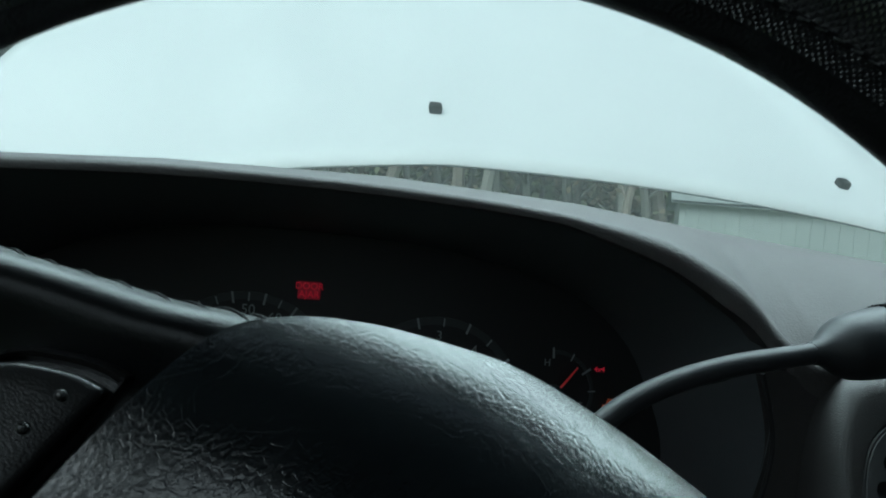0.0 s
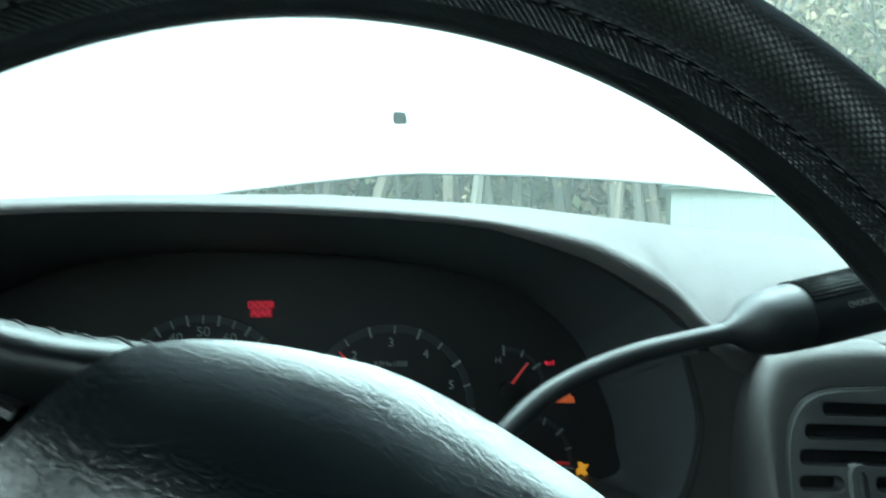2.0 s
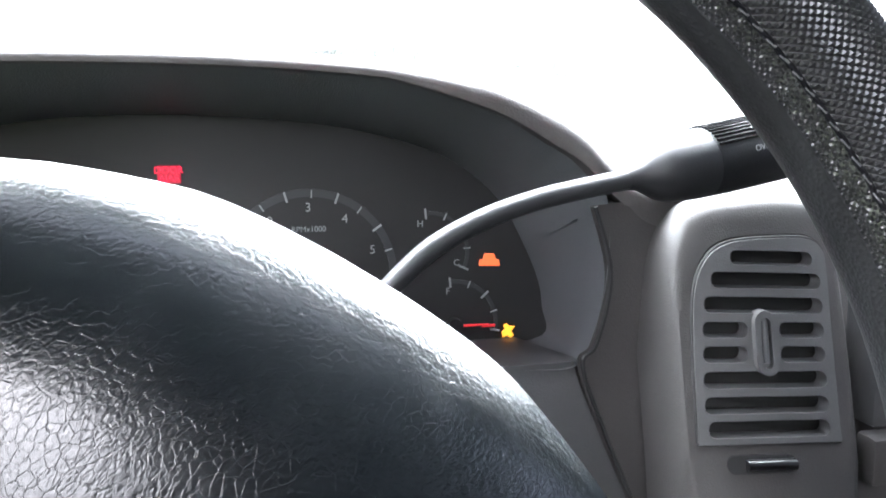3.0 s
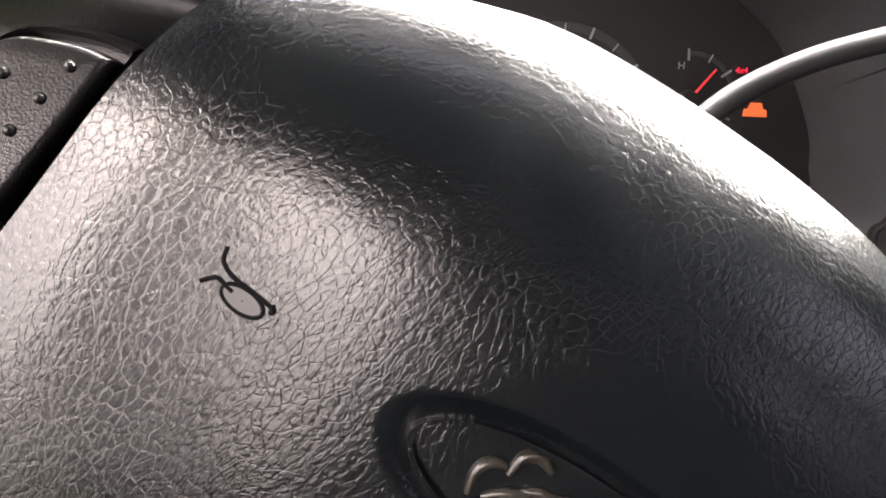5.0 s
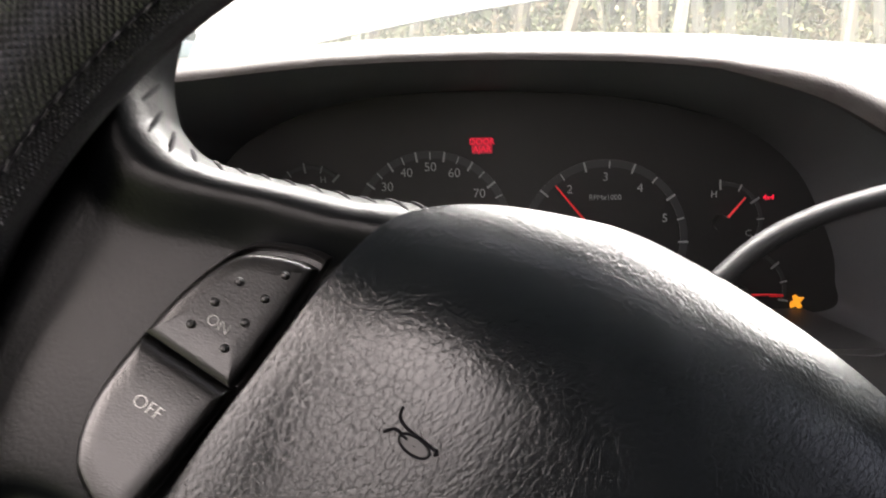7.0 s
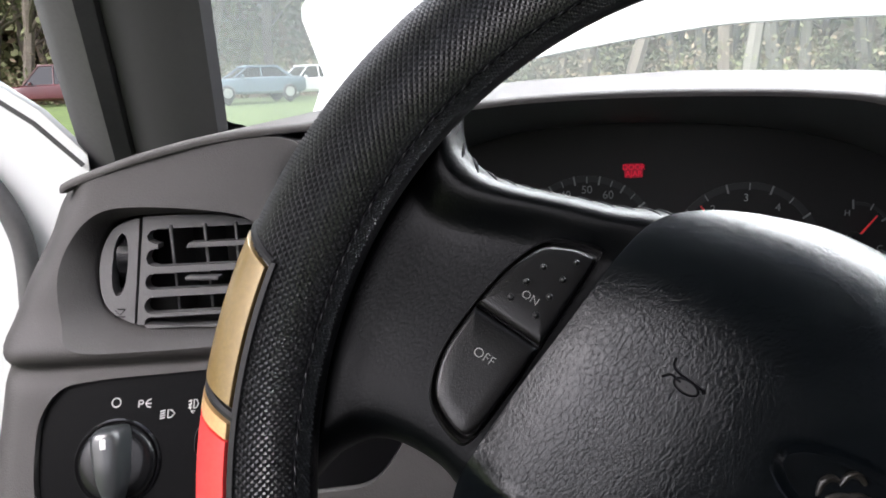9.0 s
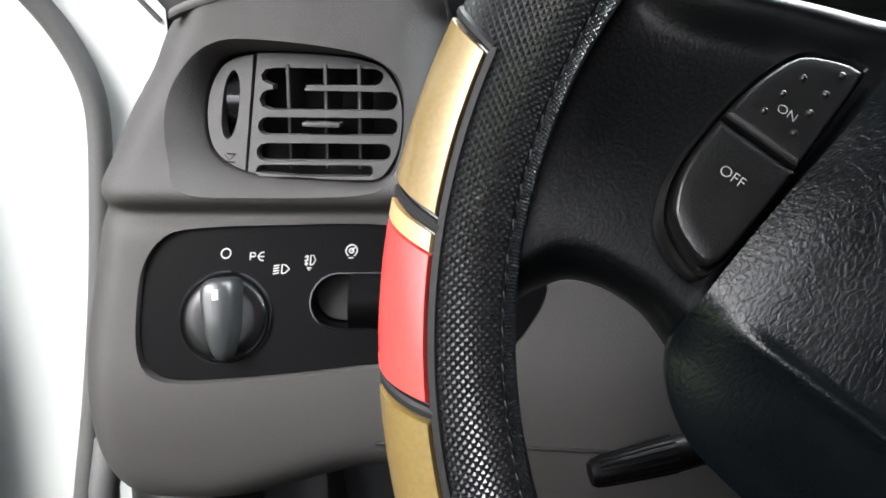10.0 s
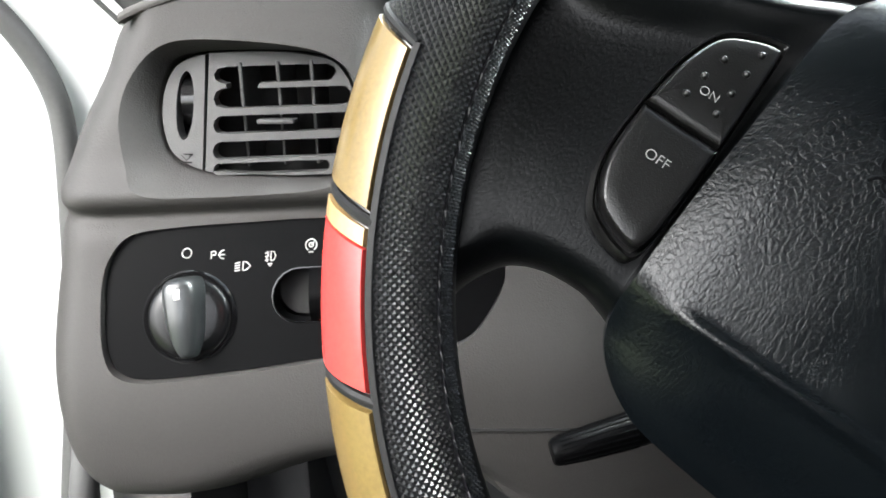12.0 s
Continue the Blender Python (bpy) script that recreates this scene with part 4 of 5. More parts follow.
face = part("plate", plate(plate_loop, [dim_hole], lp, 0.006, 0.001), BLACK, lamp)
FACE_N = Vector((0.1872, -1, 0.3437)).normalized()
FX = Vector((1, 0.1872, 0)).normalized()
FZ = FACE_N.cross(FX).normalized()
if FZ.z < 0:
    FZ = -FZ


def face_pose(x, z, lift=0.0):
    return basis(FX, FZ, FACE_N, lp(x, z, 0) + FACE_N * lift)


kx, kz = -0.2792, 1.1037
ring = [(0.0194, -0.001), (0.0194, 0.0006), (0.0186, 0.0012), (0.0178, 0.0004)]
bm = loft([[Vector((r * math.cos(a), r * math.sin(a), h)) for a in (2 * math.pi * k / 64 for k in range(64))] for r, h in ring], True)
ob = part("knob_ring", bm, GLOSS, lamp)
ob.matrix_basis = face_pose(kx, kz)
rows = []
for r, h in ((0.0, 0.0042), (0.006, 0.0042), (0.012, 0.0040), (0.0150, 0.0034), (0.0168, 0.0022), (0.0174, 0.0005), (0.0174, -0.002)):
    rows.append([Vector((r * math.cos(a), r * math.sin(a), h)) for a in (2 * math.pi * k / 64 for k in range(64))])
bm = loft(rows, True)
bmesh.ops.remove_doubles(bm, verts=bm.verts, dist=1e-6)
knob = part("knob", bm, KNOB, lamp, "glossy black rotary knob")
knob.matrix_basis = face_pose(kx, kz) @ pose(0, 0, 0, 0, 0, 5)
rows = []
for h, wide, long in ((0.001, 0.0078, 0.0168), (0.006, 0.0066, 0.0166), (0.0105, 0.0056, 0.0160), (0.0125, 0.0047, 0.0150), (0.0132, 0.0036, 0.0138), (0.0134, 0.0, 0.012)):
    rows.append([Vector((wide * math.copysign(abs(math.cos(a)) ** 0.55, math.cos(a)) * (1.1 + 0.4 * math.sin(a)), long * math.copysign(abs(math.sin(a)) ** 0.7, math.sin(a)), h - 0.002 * max(0, -math.sin(a)))) for a in (2 * math.pi * k / 48 for k in range(48))])
part("finger_bar", loft(rows, True), SATIN, knob, "satin grey-black finger bar")
ob = part("pointer", rounded_box(0.0026, 0.0042, 0.0006, 0.0002, 1), WHITE_INK, knob)
ob.matrix_basis = pose(0, 0.0100, 0.0133)
wheel_bm = tube([Vector((-0.0075, 0, 0)), Vector((0.0075, 0, 0))], 0.0145, 40)
dim = part("dimmer_wheel", wheel_bm, BLACK, lamp)
dim.matrix_basis = face_pose(-0.2225, 1.1102, -0.0085)
# black sheet painting the shade round the dimmer wheel
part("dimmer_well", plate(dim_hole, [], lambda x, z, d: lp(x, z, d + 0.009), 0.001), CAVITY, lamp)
part("dimmer_lip", tube([lp(p[0], p[1], -0.0002) for p in dim_hole + dim_hole[:1]], 0.0005, 6), GLOSS, lamp)


def ink(name, lines, x, z, s=1.0):
    """A printed sign from strokes."""
    for pts2 in lines:
        path = [lp(x + a * s, z + b * s, -0.00005) for a, b in pts2]
        part(name, tube(path, 0.00028, 5), WHITE_INK, lamp)


def circle(r, cx2=0.0, cz2=0.0, a0=0, a1=360, n=20):
    return [(cx2 + r * math.cos(radians(a0 + (a1 - a0) * k / n)), cz2 + r * math.sin(radians(a0 + (a1 - a0) * k / n))) for k in range(n + 1)]


ink("off_sign", [circle(0.0019)], -0.2816, 1.1287)
ink("sidelamp_sign", [[(-0.0026, -0.0014), (-0.0026, 0.0014), (-0.001, 0.0014), (-0.0006, 0.0006), (-0.001, 0), (-0.0026, 0)], [(0.0004, 0.0), (0.0014, 0.0014), (0.0028, 0.0018)], [(0.0004, 0.0), (0.003, 0.0)], [(0.0004, 0.0), (0.0014, -0.0014), (0.0028, -0.0016)]], -0.2690, 1.1275)
ink("headlamp_sign", [[(0, -0.0017), (0, 0.0017), (0.0015, 0.0015), (0.003, 0), (0.0015, -0.0015), (0, -0.0017)]] + [[(-0.0012, 0.0015 - 0.001 * i), (-0.0034, 0.0011 - 0.001 * i)] for i in range(4)], -0.2584, 1.1226)
ink("fog_sign", [[(0.0002, -0.0016), (0.0002, 0.0022), (0.0014, 0.002), (0.0022, 0.0003), (0.0014, -0.0013), (0.0002, -0.0016)], [(-0.0006, 0.0018), (-0.0022, 0.0014)], [(-0.0006, 0.0004), (-0.0022, 0.0)], [(-0.0006, -0.001), (-0.0022, -0.0014)], [(-0.0014, 0.0022), (-0.001, 0.0008), (-0.0016, -0.0006), (-0.0012, -0.002)], [(-0.0009, -0.0027), (0.0009, -0.0027), (0.0, -0.0037), (-0.0009, -0.0027)]], -0.2472, 1.1258)
ink("dimmer_sign", [circle(0.0023, a0=-60, a1=240), circle(0.0009), [(0.0, 0.0), (0.0013, 0.0013)], [(-0.001, -0.0028), (0.001, -0.0028)]], -0.2305, 1.1298)

# ---------------------------------------------------------------- middle air vent
vent_r = thing("air_vent", "upright grey air vent with eight level slots", "air vent", "dashboard vents")


def vr(x, z, d):
    """The vent's own face: slots fall a little to the far side and the sides lean."""
    wx, wz = x + 0.11 * (z - 1.14), z - 0.06 * (x - 0.218)
    return Vector((wx, stack_y(wz) - 0.0052 + d, wz))


RS = [(0.2055, 0.2450, 1.1744, 0.0029), (0.1958, 0.2482, 1.1654, 0.0032), (0.1920, 0.2482, 1.1556, 0.0032), (0.1908, 0.2118, 1.1460, 0.0031), (0.2262, 0.2478, 1.1460, 0.0031), (0.1904, 0.2110, 1.1366, 0.0031), (0.2262, 0.2475, 1.1366, 0.0031), (0.1900, 0.2472, 1.1271, 0.0032), (0.1900, 0.2470, 1.1177, 0.0032), (0.1912, 0.2466, 1.1089, 0.0031)]
part("grille", plate([(p[0], p[1]) for p in spline([(x, z, 0) for x, z in RF], 4, True)], [slot(*s) for s in RS], vr, 0.006, 0.001), GREY_VENT, vent_r)
part("gap", tube([vr(p[0], p[1], 0.0016) for p in spline([(x, z, 0) for x, z in RF + RF[:1]], 4)], 0.0011, 6), CAVITY, vent_r)
xs, zs = [p[0] for p in RF], [p[1] for p in RF]
# flat black sheet for the dark behind the slots
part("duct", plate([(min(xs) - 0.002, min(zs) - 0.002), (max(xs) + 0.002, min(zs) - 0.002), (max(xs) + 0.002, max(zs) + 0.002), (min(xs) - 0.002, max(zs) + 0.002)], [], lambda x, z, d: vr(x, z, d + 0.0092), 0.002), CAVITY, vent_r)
LV = (0.2187, 1.1415)
part("lever", plate(slot(-0.0125, 0.0125, 0, 0.0052, 8), [slot(-0.0098, 0.0098, 0, 0.0024, 6)], lambda a, b, d: vr(LV[0] + b, LV[1] + a, d - 0.0022), 0.004, 0.001), GREY_VENT, vent_r)
part("lever_pin", tube([vr(LV[0], LV[1] - 0.008, -0.0005), vr(LV[0], LV[1] + 0.008, -0.0005)], 0.0016, 10), SHROUD, vent_r)
KN = (0.1990, 0.2300, 1.0960)
# black sheet drawn as the slot's inner shade
part("slider_slot", plate(slot(KN[0], KN[1], 0, 0.0034, 8), [], lambda a, b, d: vr(a, KN[2] + b, d + 0.0007), 0.0012), CAVITY, vent_r)
part("slider", tube([vr(KN[0] + 0.008, KN[2], 0.0), vr(KN[1] - 0.001, KN[2], 0.0)], 0.0022, 12), KNOB, vent_r)

# the radio at the edge of view
radio = thing("car_radio", "black car radio front in the middle console", "radio")
RY = stack_y(1.12)
part("front", rounded_box(0.17, 0.02, 0.062, 0.003, 2, (0.3565, RY + 0.008, 1.131)), SHROUD, radio)
part("display", rounded_box(0.05, 0.004, 0.022, 0.001, 1, (0.325, RY - 0.0030, 1.140)), GLOSS, radio)
surround = part("trim", rounded_box(0.19, 0.012, 0.022, 0.003, 2, (0.3610, RY - 0.004, 1.0885)), GREY, radio, "grey trim below the radio")
key = part("button", rounded_box(0.014, 0.006, 0.011, 0.0012, 2, (0.2800, RY - 0.0105, 1.0880)), BLACK, surround)
part("button_mark", rounded_box(0.0030, 0.0005, 0.0030, 0, 1, (0.2785, RY - 0.0138, 1.0885)), WHITE_INK, surround)

# ---------------------------------------------------------------- the instruments
cluster = thing("instrument_cluster", "black instrument cluster with lit warning lamps", "instrument cluster")
CY = 0.2715
face = BACK
part("face", plate([(p[0], p[1]) for p in spline([(x, z, 0) for x, z in face], 4, True)], [], lambda x, z, d: Vector((x, CY + d, z)), 0.004), DIAL, cluster)


def at(x, z, lift=0.0012):
    return basis(Vector((1, 0, 0)), Vector((0, 0, 1)), Vector((0, -1, 0)), Vector((x, CY - lift, z)))


def arc_band(cx2, cz2, r0, r1, a0, a1, n=60):
    rows = []
    for k in range(n + 1):
        a = radians(a0 + (a1 - a0) * k / n)
        rows.append([Vector((cx2 + r * math.cos(a), CY - h, cz2 + r * math.sin(a))) for r, h in ((r0, 0.0004), (r0, 0.0012), (r1, 0.0012), (r1, 0.0004))])
    return loft(rows)


def dial(name, cx2, cz2, r, a0, a1, ticks, texts, needle, needle_len, text_size, sub=""):
    d = part(name, arc_band(cx2, cz2, r * 0.9, r * 0.985, a0, a1), material("dark_dial_band", (0.024, 0.026, 0.028), 0.6), cluster)
    for k in range(ticks + 1):
        a = radians(a0 + (a1 - a0) * k / ticks)
        long = k % 2 == 0
        p = Vector((cx2 + math.cos(a) * r * 0.93, CY - 0.0014, cz2 + math.sin(a) * r * 0.93))
        ob = part("tick", rounded_box(0.0058 if long else 0.0042, 0.0004, 0.0011 if long else 0.0007, 0, 1), GREY_INK, d)
        ob.matrix_basis = Matrix.Translation(p) @ Matrix.Rotation(-a, 4, "Y")
    for text, a, k in texts:
        a = radians(a)
        lettering("numeral", text, text_size, GREY_INK, d, at(cx2 + math.cos(a) * r * k, cz2 + math.sin(a) * r * k))
    if sub:
        lettering("numeral", sub, text_size * 0.62, GREY_INK, d, at(cx2, cz2 + r * 0.54))
    a = radians(needle)
    tip, root = Vector((cx2 + math.cos(a) * needle_len, CY - 0.004, cz2 + math.sin(a) * needle_len)), Vector((cx2, CY - 0.004, cz2))
    part("needle", tube([root, tip], [0.0009, 0.0005], 8), NEEDLE, d, "red needle")
    part("needle_hub", tube([(cx2, CY - 0.006, cz2), (cx2, CY, cz2)], 0.0045, 20), DIAL, d)
    return d


dial("speedometer", -0.0613, 1.1566, 0.0470, 205, -25, 22, (("10", 192, 0.74), ("20", 166, 0.76), ("30", 134, 0.77), ("40", 112, 0.78), ("50", 90, 0.79), ("60", 68, 0.77), ("70", 38, 0.75), ("80", 10, 0.75)), 205, 0.04, 0.0072)
dial("tachometer", 0.0380, 1.1490, 0.0485, 210, -35, 14, (("1", 160, 0.78), ("2", 123, 0.76), ("3", 90, 0.78), ("4", 58, 0.76), ("5", 22, 0.76), ("6", -10, 0.76)), 130, 0.044, 0.0068, "RPMx1000")
dial("temperature_gauge", 0.1040, 1.1600, 0.0235, 95, -25, 4, (("H", 107, 0.72), ("C", -22, 0.72)), 52, 0.019, 0.0052)
dial("fuel_gauge", 0.1180, 1.1180, 0.0265, 95, -10, 4, (("F", 100, 0.75),), 0, 0.020, 0.0052)
dial("voltage_gauge", -0.1310, 1.1730, 0.0230, 150, 45, 4, (("H", 62, 0.7),), 140, 0.018, 0.0052)
lamp_w = part("door_lamp", rounded_box(0.0116, 0.0010, 0.0090, 0.0004, 1, (-0.0317, CY - 0.0010, 1.2056)), LAMP_RED_DIM, cluster, "lit red door warning")
lettering("lettering", "DOOR", 0.0048, LAMP_RED, lamp_w, at(-0.0317, 1.2077, 0.0018))
lettering("lettering", "AJAR", 0.0048, LAMP_RED, lamp_w, at(-0.0317, 1.2036, 0.0018))
lettering("drive_lamp", "4x4", 0.0042, LAMP_RED, cluster, at(0.1293, 1.1742, 0.0016), label="small lit red drive lamp")
part("engine_lamp", plate([(0.1330, 1.1515), (0.1452, 1.1510), (0.1446, 1.1545), (0.1428, 1.1548), (0.1418, 1.1580), (0.1362, 1.1582), (0.1352, 1.1550), (0.1333, 1.1548)][::-1], [], lambda x, z, d: Vector((x, CY - 0.0014 + d, z)), 0.001), LAMP_ORANGE, cluster, "lit orange lamp")
part("restraint_lamp", plate([(0.1472, 1.1090), (0.1500, 1.1100), (0.1515, 1.1085), (0.1540, 1.1098), (0.1522, 1.1122), (0.1545, 1.1150), (0.1515, 1.1152), (0.1497, 1.1168), (0.1478, 1.1160), (0.1486, 1.1135), (0.1468, 1.1118)][::-1], [], lambda x, z, d: Vector((x, CY - 0.0014 + d, z)), 0.001), LAMP_AMBER, cluster, "lit amber lamp")
part("red_zone", rounded_box(0.008, 0.0004, 0.0014, 0, 1, (0.1385, CY - 0.0014, 1.1165)), NEEDLE, cluster)

for ob in (dash, vent_l, lamp, vent_r, radio, cluster):
    settle(ob)

# ---------------------------------------------------------------- the car round the driver
def box_between(x0, x1, y0, y1, z0, z1, r=0.0):
    return rounded_box(x1 - x0, y1 - y0, z1 - z0, r, 2, ((x0 + x1) / 2, (y0 + y1) / 2, (z0 + z1) / 2))


def setting(name, bm, mat, label, category, smooth=True):
    return tagged(part(name, bm, mat, None, "", smooth), label, category, kind="structure")


setting("floor", box_between(-0.45, 1.15, -0.72, 0.75, 0.44, 0.48), CARPET, "dark carpeted car floor", "floor")
setting("ceiling", box_between(-0.42, 1.12, -0.74, -0.02, 1.76, 1.80, 0.01), LINER, "grey cloth car headliner", "ceiling")
# unseen closing wall, its height set by how much side light enters
setting("wall_right", box_between(1.10, 1.16, -0.72, 0.75, 0.48, 1.48), PILLAR, "unseen plain dark wall on the far side, limiting side light", "wall")
# unseen upright, its width set for the sheen on the pad
setting("wall_right", box_between(1.06, 1.10, -0.64, -0.53, 1.24, 1.76), PILLAR, "unseen dark upright on the far side, shaping the pad's sheen", "wall")
# made-up openings in the unseen rear wall, outlined to place the pad's sheen
REAR_HOLES = ([(-0.385, 1.16), (-0.20, 1.18), (-0.11, 1.32), (-0.06, 1.44), (-0.04, 1.63), (-0.385, 1.66)],
              [(0.80, 1.35), (1.03, 1.31), (1.03, 1.62), (0.80, 1.62)])
setting("wall_rear", plate([(-0.40, 0.48), (1.10, 0.48), (1.10, 1.76), (-0.40, 1.76)], REAR_HOLES, lambda x, z, d: Vector((x, -0.64 - d, z)), 0.06), CARPET, "unseen plain dark cab wall with two openings shaping the pad's sheen", "wall", False)
# added out of view to keep green ground light off the pad
setting("wall_left_sill", box_between(-0.46, -0.40, -0.72, 0.06, 0.44, 0.98, 0.01), PILLAR, "unseen plain dark low wall in the driver's doorway, blocking light off the grass", "sill")
# unseen header added to cut steep sky light from the doorway
setting("wall_left_rail", box_between(-0.47, -0.40, -0.72, 0.02, 1.63, 1.80, 0.01), PILLAR, "unseen dark rail added over the driver's door, cutting high sky light", "roof rail")
# unseen wall, its length set by the glow on the pad's left
setting("wall_left_rear", box_between(-0.46, -0.40, -0.72, -0.48, 0.48, 1.80), PILLAR, "unseen plain dark wall behind the driver's door, limiting light from the left", "wall")


def pillar(sign, mid_x):
    """A windscreen pillar, leaning back, in trim and rubber."""
    def sx(x):
        return x if sign > 0 else 2 * mid_x - x
    t = thing("windscreen_pillar", "dark grey windscreen pillar trim with a rubber seal", "pillar", kind="structure")
    def bar(pts, name, mat, lab):
        rows = []
        for f in (0, 0.12, 0.3, 0.5, 0.75, 1.0):
            row = []
            for (x, y, z), (x2, y2, z2) in pts:
                row.append(Vector((sx(0.015 + x + (x2 - x) * f), y + (y2 - y) * f, z + (z2 - z) * f)))
            rows.append(row)
        part(name, loft(rows, True, True, True), mat, t, lab)
    top = lambda x, y: (x + 0.125, y - 0.40, 1.78)
    low = [(-0.325, 0.347, 1.16), (-0.329, 0.339, 1.16), (-0.352, 0.335, 1.16), (-0.375, 0.335, 1.16), (-0.392, 0.345, 1.16), (-0.394, 0.40, 1.16), (-0.350, 0.40, 1.16), (-0.336, 0.368, 1.16)]
    bar([(p, top(p[0], p[1])) for p in low], "trim", PILLAR, "")
    low = [(-0.393, 0.340, 1.16), (-0.400, 0.330, 1.16), (-0.418, 0.332, 1.16), (-0.432, 0.345, 1.16), (-0.434, 0.39, 1.16), (-0.395, 0.40, 1.16)]
    bar([(p, top(p[0], p[1])) for p in low], "seal", RUBBER, "black rubber door seal")


pillar(1, 0.35)
pillar(-1, 0.35)

# windscreen
glass = thing("windscreen", "clear slightly dusty windscreen glass", "windscreen", kind="structure")
rows = []
for k in range(9):
    f = k / 8
    row = []
    for i in range(25):
        g = i / 24 * 2 - 1
        row.append(Vector((0.35 + g * (0.82 - 0.09 * f), 0.66 - 0.06 * g * g - 0.61 * f, 1.19 + 0.57 * f)))
    rows.append(row)
pane = part("pane", loft(rows), GLASS, glass)
sol = pane.modifiers.new("thick", "SOLIDIFY")
sol.thickness = 0.005
pane.visible_shadow = False
for sgn in (-1, 1):
    rows = []
    for k in range(13):
        g = 1.0 - 0.14 * k / 12
        high = 0.05 + 0.03 * min(1, (g - 0.86) / 0.03) + 0.06 * math.exp(-max(0, 0.937 - g) / 0.015)
        rows.append([Vector((0.35 + sgn * g * (0.82 - 0.09 * f), 0.652 - 0.06 * g * g - 0.61 * f, 1.186 + 0.57 * f)) for f in (0.0, high * 0.5, high)])
    frit = part("frit", loft(rows), BLACK, glass, "black rounded corner band of the glass")
    sol = frit.modifiers.new("thick", "SOLIDIFY")
    sol.thickness = 0.001

# the raised bonnet, hinged along its rear edge
bonnet = thing("car_bonnet", "white car bonnet standing open, with rain marks", "car bonnet")
RAISE = radians(36)


def bonnet_point(u, v, lift=0.0):
    """u across from -1 to 1, v from the hinge edge forward."""
    half_w = 0.765 - 0.07 * v ** 1.5
    x = 0.345 + u * half_w * (1 + 0.12 * min(1, max(0, (v - 0.12) / 0.2)) if u < 0 else 1)
    length = 0.98 * (1 - 0.13 * abs(u) ** 2.4)
    s = v * length
    crown = -0.134 * (u * 0.735) ** 2 - 0.02 * max(0, abs(u) - 0.85) / 0.15 + 0.05 * v * (1 - v) + 0.010 * math.exp(-((abs(u) - 0.55) / 0.05) ** 2) * min(1, v * 6)
    n = crown + lift
    return Vector((x, 0.70 + s * math.cos(RAISE) - n * math.sin(RAISE) * 0.25, 1.306 + s * math.sin(RAISE) + n * math.cos(RAISE) * 1.2 - (0.03 * (x - 0.1) if x > 0.1 else 0.05 * (0.1 - x))))


rows = [[bonnet_point(u / 30 - 1, v / 24) for u in range(61)] for v in range(25)]
skin = part("skin", loft(rows), PAINT, bonnet)
sol = skin.modifiers.new("thick", "SOLIDIFY")
sol.thickness = 0.003
sol.offset = -1
for nx, nm in ((0.104, 0.120), (0.684, 0.098)):
    u = (nx - 0.345) / 0.762
    c = bonnet_point(u, nm)
    up = Vector((0, -math.sin(RAISE), math.cos(RAISE)))
    fw = Vector((0, math.cos(RAISE), math.sin(RAISE)))
    noz = part("washer_nozzle", rounded_box(0.0165, 0.016, 0.012, 0.003, 2), BLACK, bonnet, "black washer nozzle")
    noz.matrix_basis = basis(Vector((1, 0, 0)), fw, up, c + up * 0.004)

# rain-marked film below each nozzle, and a rubber cowl below the hinge edge
cowl = thing("cowl_panel", "black plastic cowl below the windscreen", "cowl", kind="structure")
part("cowl", loft([[Vector((0.35 + g / 12 * 0.74, y - 0.12 * (g / 12) ** 2, z - 0.03 * (g / 12) ** 2)) for g in range(-12, 13)] for y, z in ((0.66, 1.19), (0.72, 1.185), (0.80, 1.16), (0.82, 1.0))]), BLACK, cowl)

settle(bonnet, (0.009, 0, 0.0167))
settle(cowl, (0, 0, 0))

# front wings either side of the engine bay
for sgn in (-1, 1):
    wing = thing("front_wing", "white front wing of the car", "car wing", "front wings")
    rows = []
    for y, z in ((0.45, 1.10), (0.7, 1.095), (1.0, 1.07), (1.4, 1.03), (1.75, 0.96)):
        row = []
        for dx, dz in ((-0.07, -0.02), (-0.035, 0.0), (0.0, 0.0), (0.03, -0.02), (0.05, -0.08), (0.06, -0.3), (0.05, -0.6)):
            row.append(Vector((0.35 + sgn * (0.80 + dx), y, z + dz)))
        rows.append(row)
    part("wing_skin", loft(rows), PAINT, wing)

# the driver's door, swung open
door = thing("driver_door", "white driver's door swung wide open", "car door")
DOOR_AT, DOOR_OUT = Vector((-0.36, 0.30, 0)), radians(62)
along = Vector((-math.sin(DOOR_OUT), -math.cos(DOOR_OUT), 0))
across = Vector((-along.y, along.x, 0))


def dp(s, z, d=0.0):
    return DOOR_AT + along * s + Vector((0, 0, z)) + across * d


facing = 1 if (Vector((-0.1, -0.2, 0)) - dp(0.1, 0)).dot(across) > 0 else -1
outer = [(0.034, 0.55), (0.030, 0.80), (0.030, 1.10), (0.033, 1.229), (0.058, 1.259), (0.084, 1.280), (0.35, 1.56), (0.42, 1.60), (0.95, 1.62), (1.05, 1.25), (1.06, 0.9), (1.02, 0.55), (0.9, 0.48), (0.15, 0.48)]
hole = [(0.17, 1.27), (0.40, 1.53), (0.90, 1.555), (0.98, 1.27)]
part("shell", plate(outer, [hole], lambda a, b, d: dp(a, b, facing * (0.004 - d)), 0.05, 0.004), PAINT, door, "white painted door shell")
part("trim_panel", plate([(0.165, 0.62), (0.16, 1.0), (0.175, 1.22), (0.98, 1.22), (0.98, 0.62)], [], lambda a, b, d: dp(a, b, facing * (0.03 - d)), 0.025, 0.004), GREY_TOP, door, "pale grey door trim")
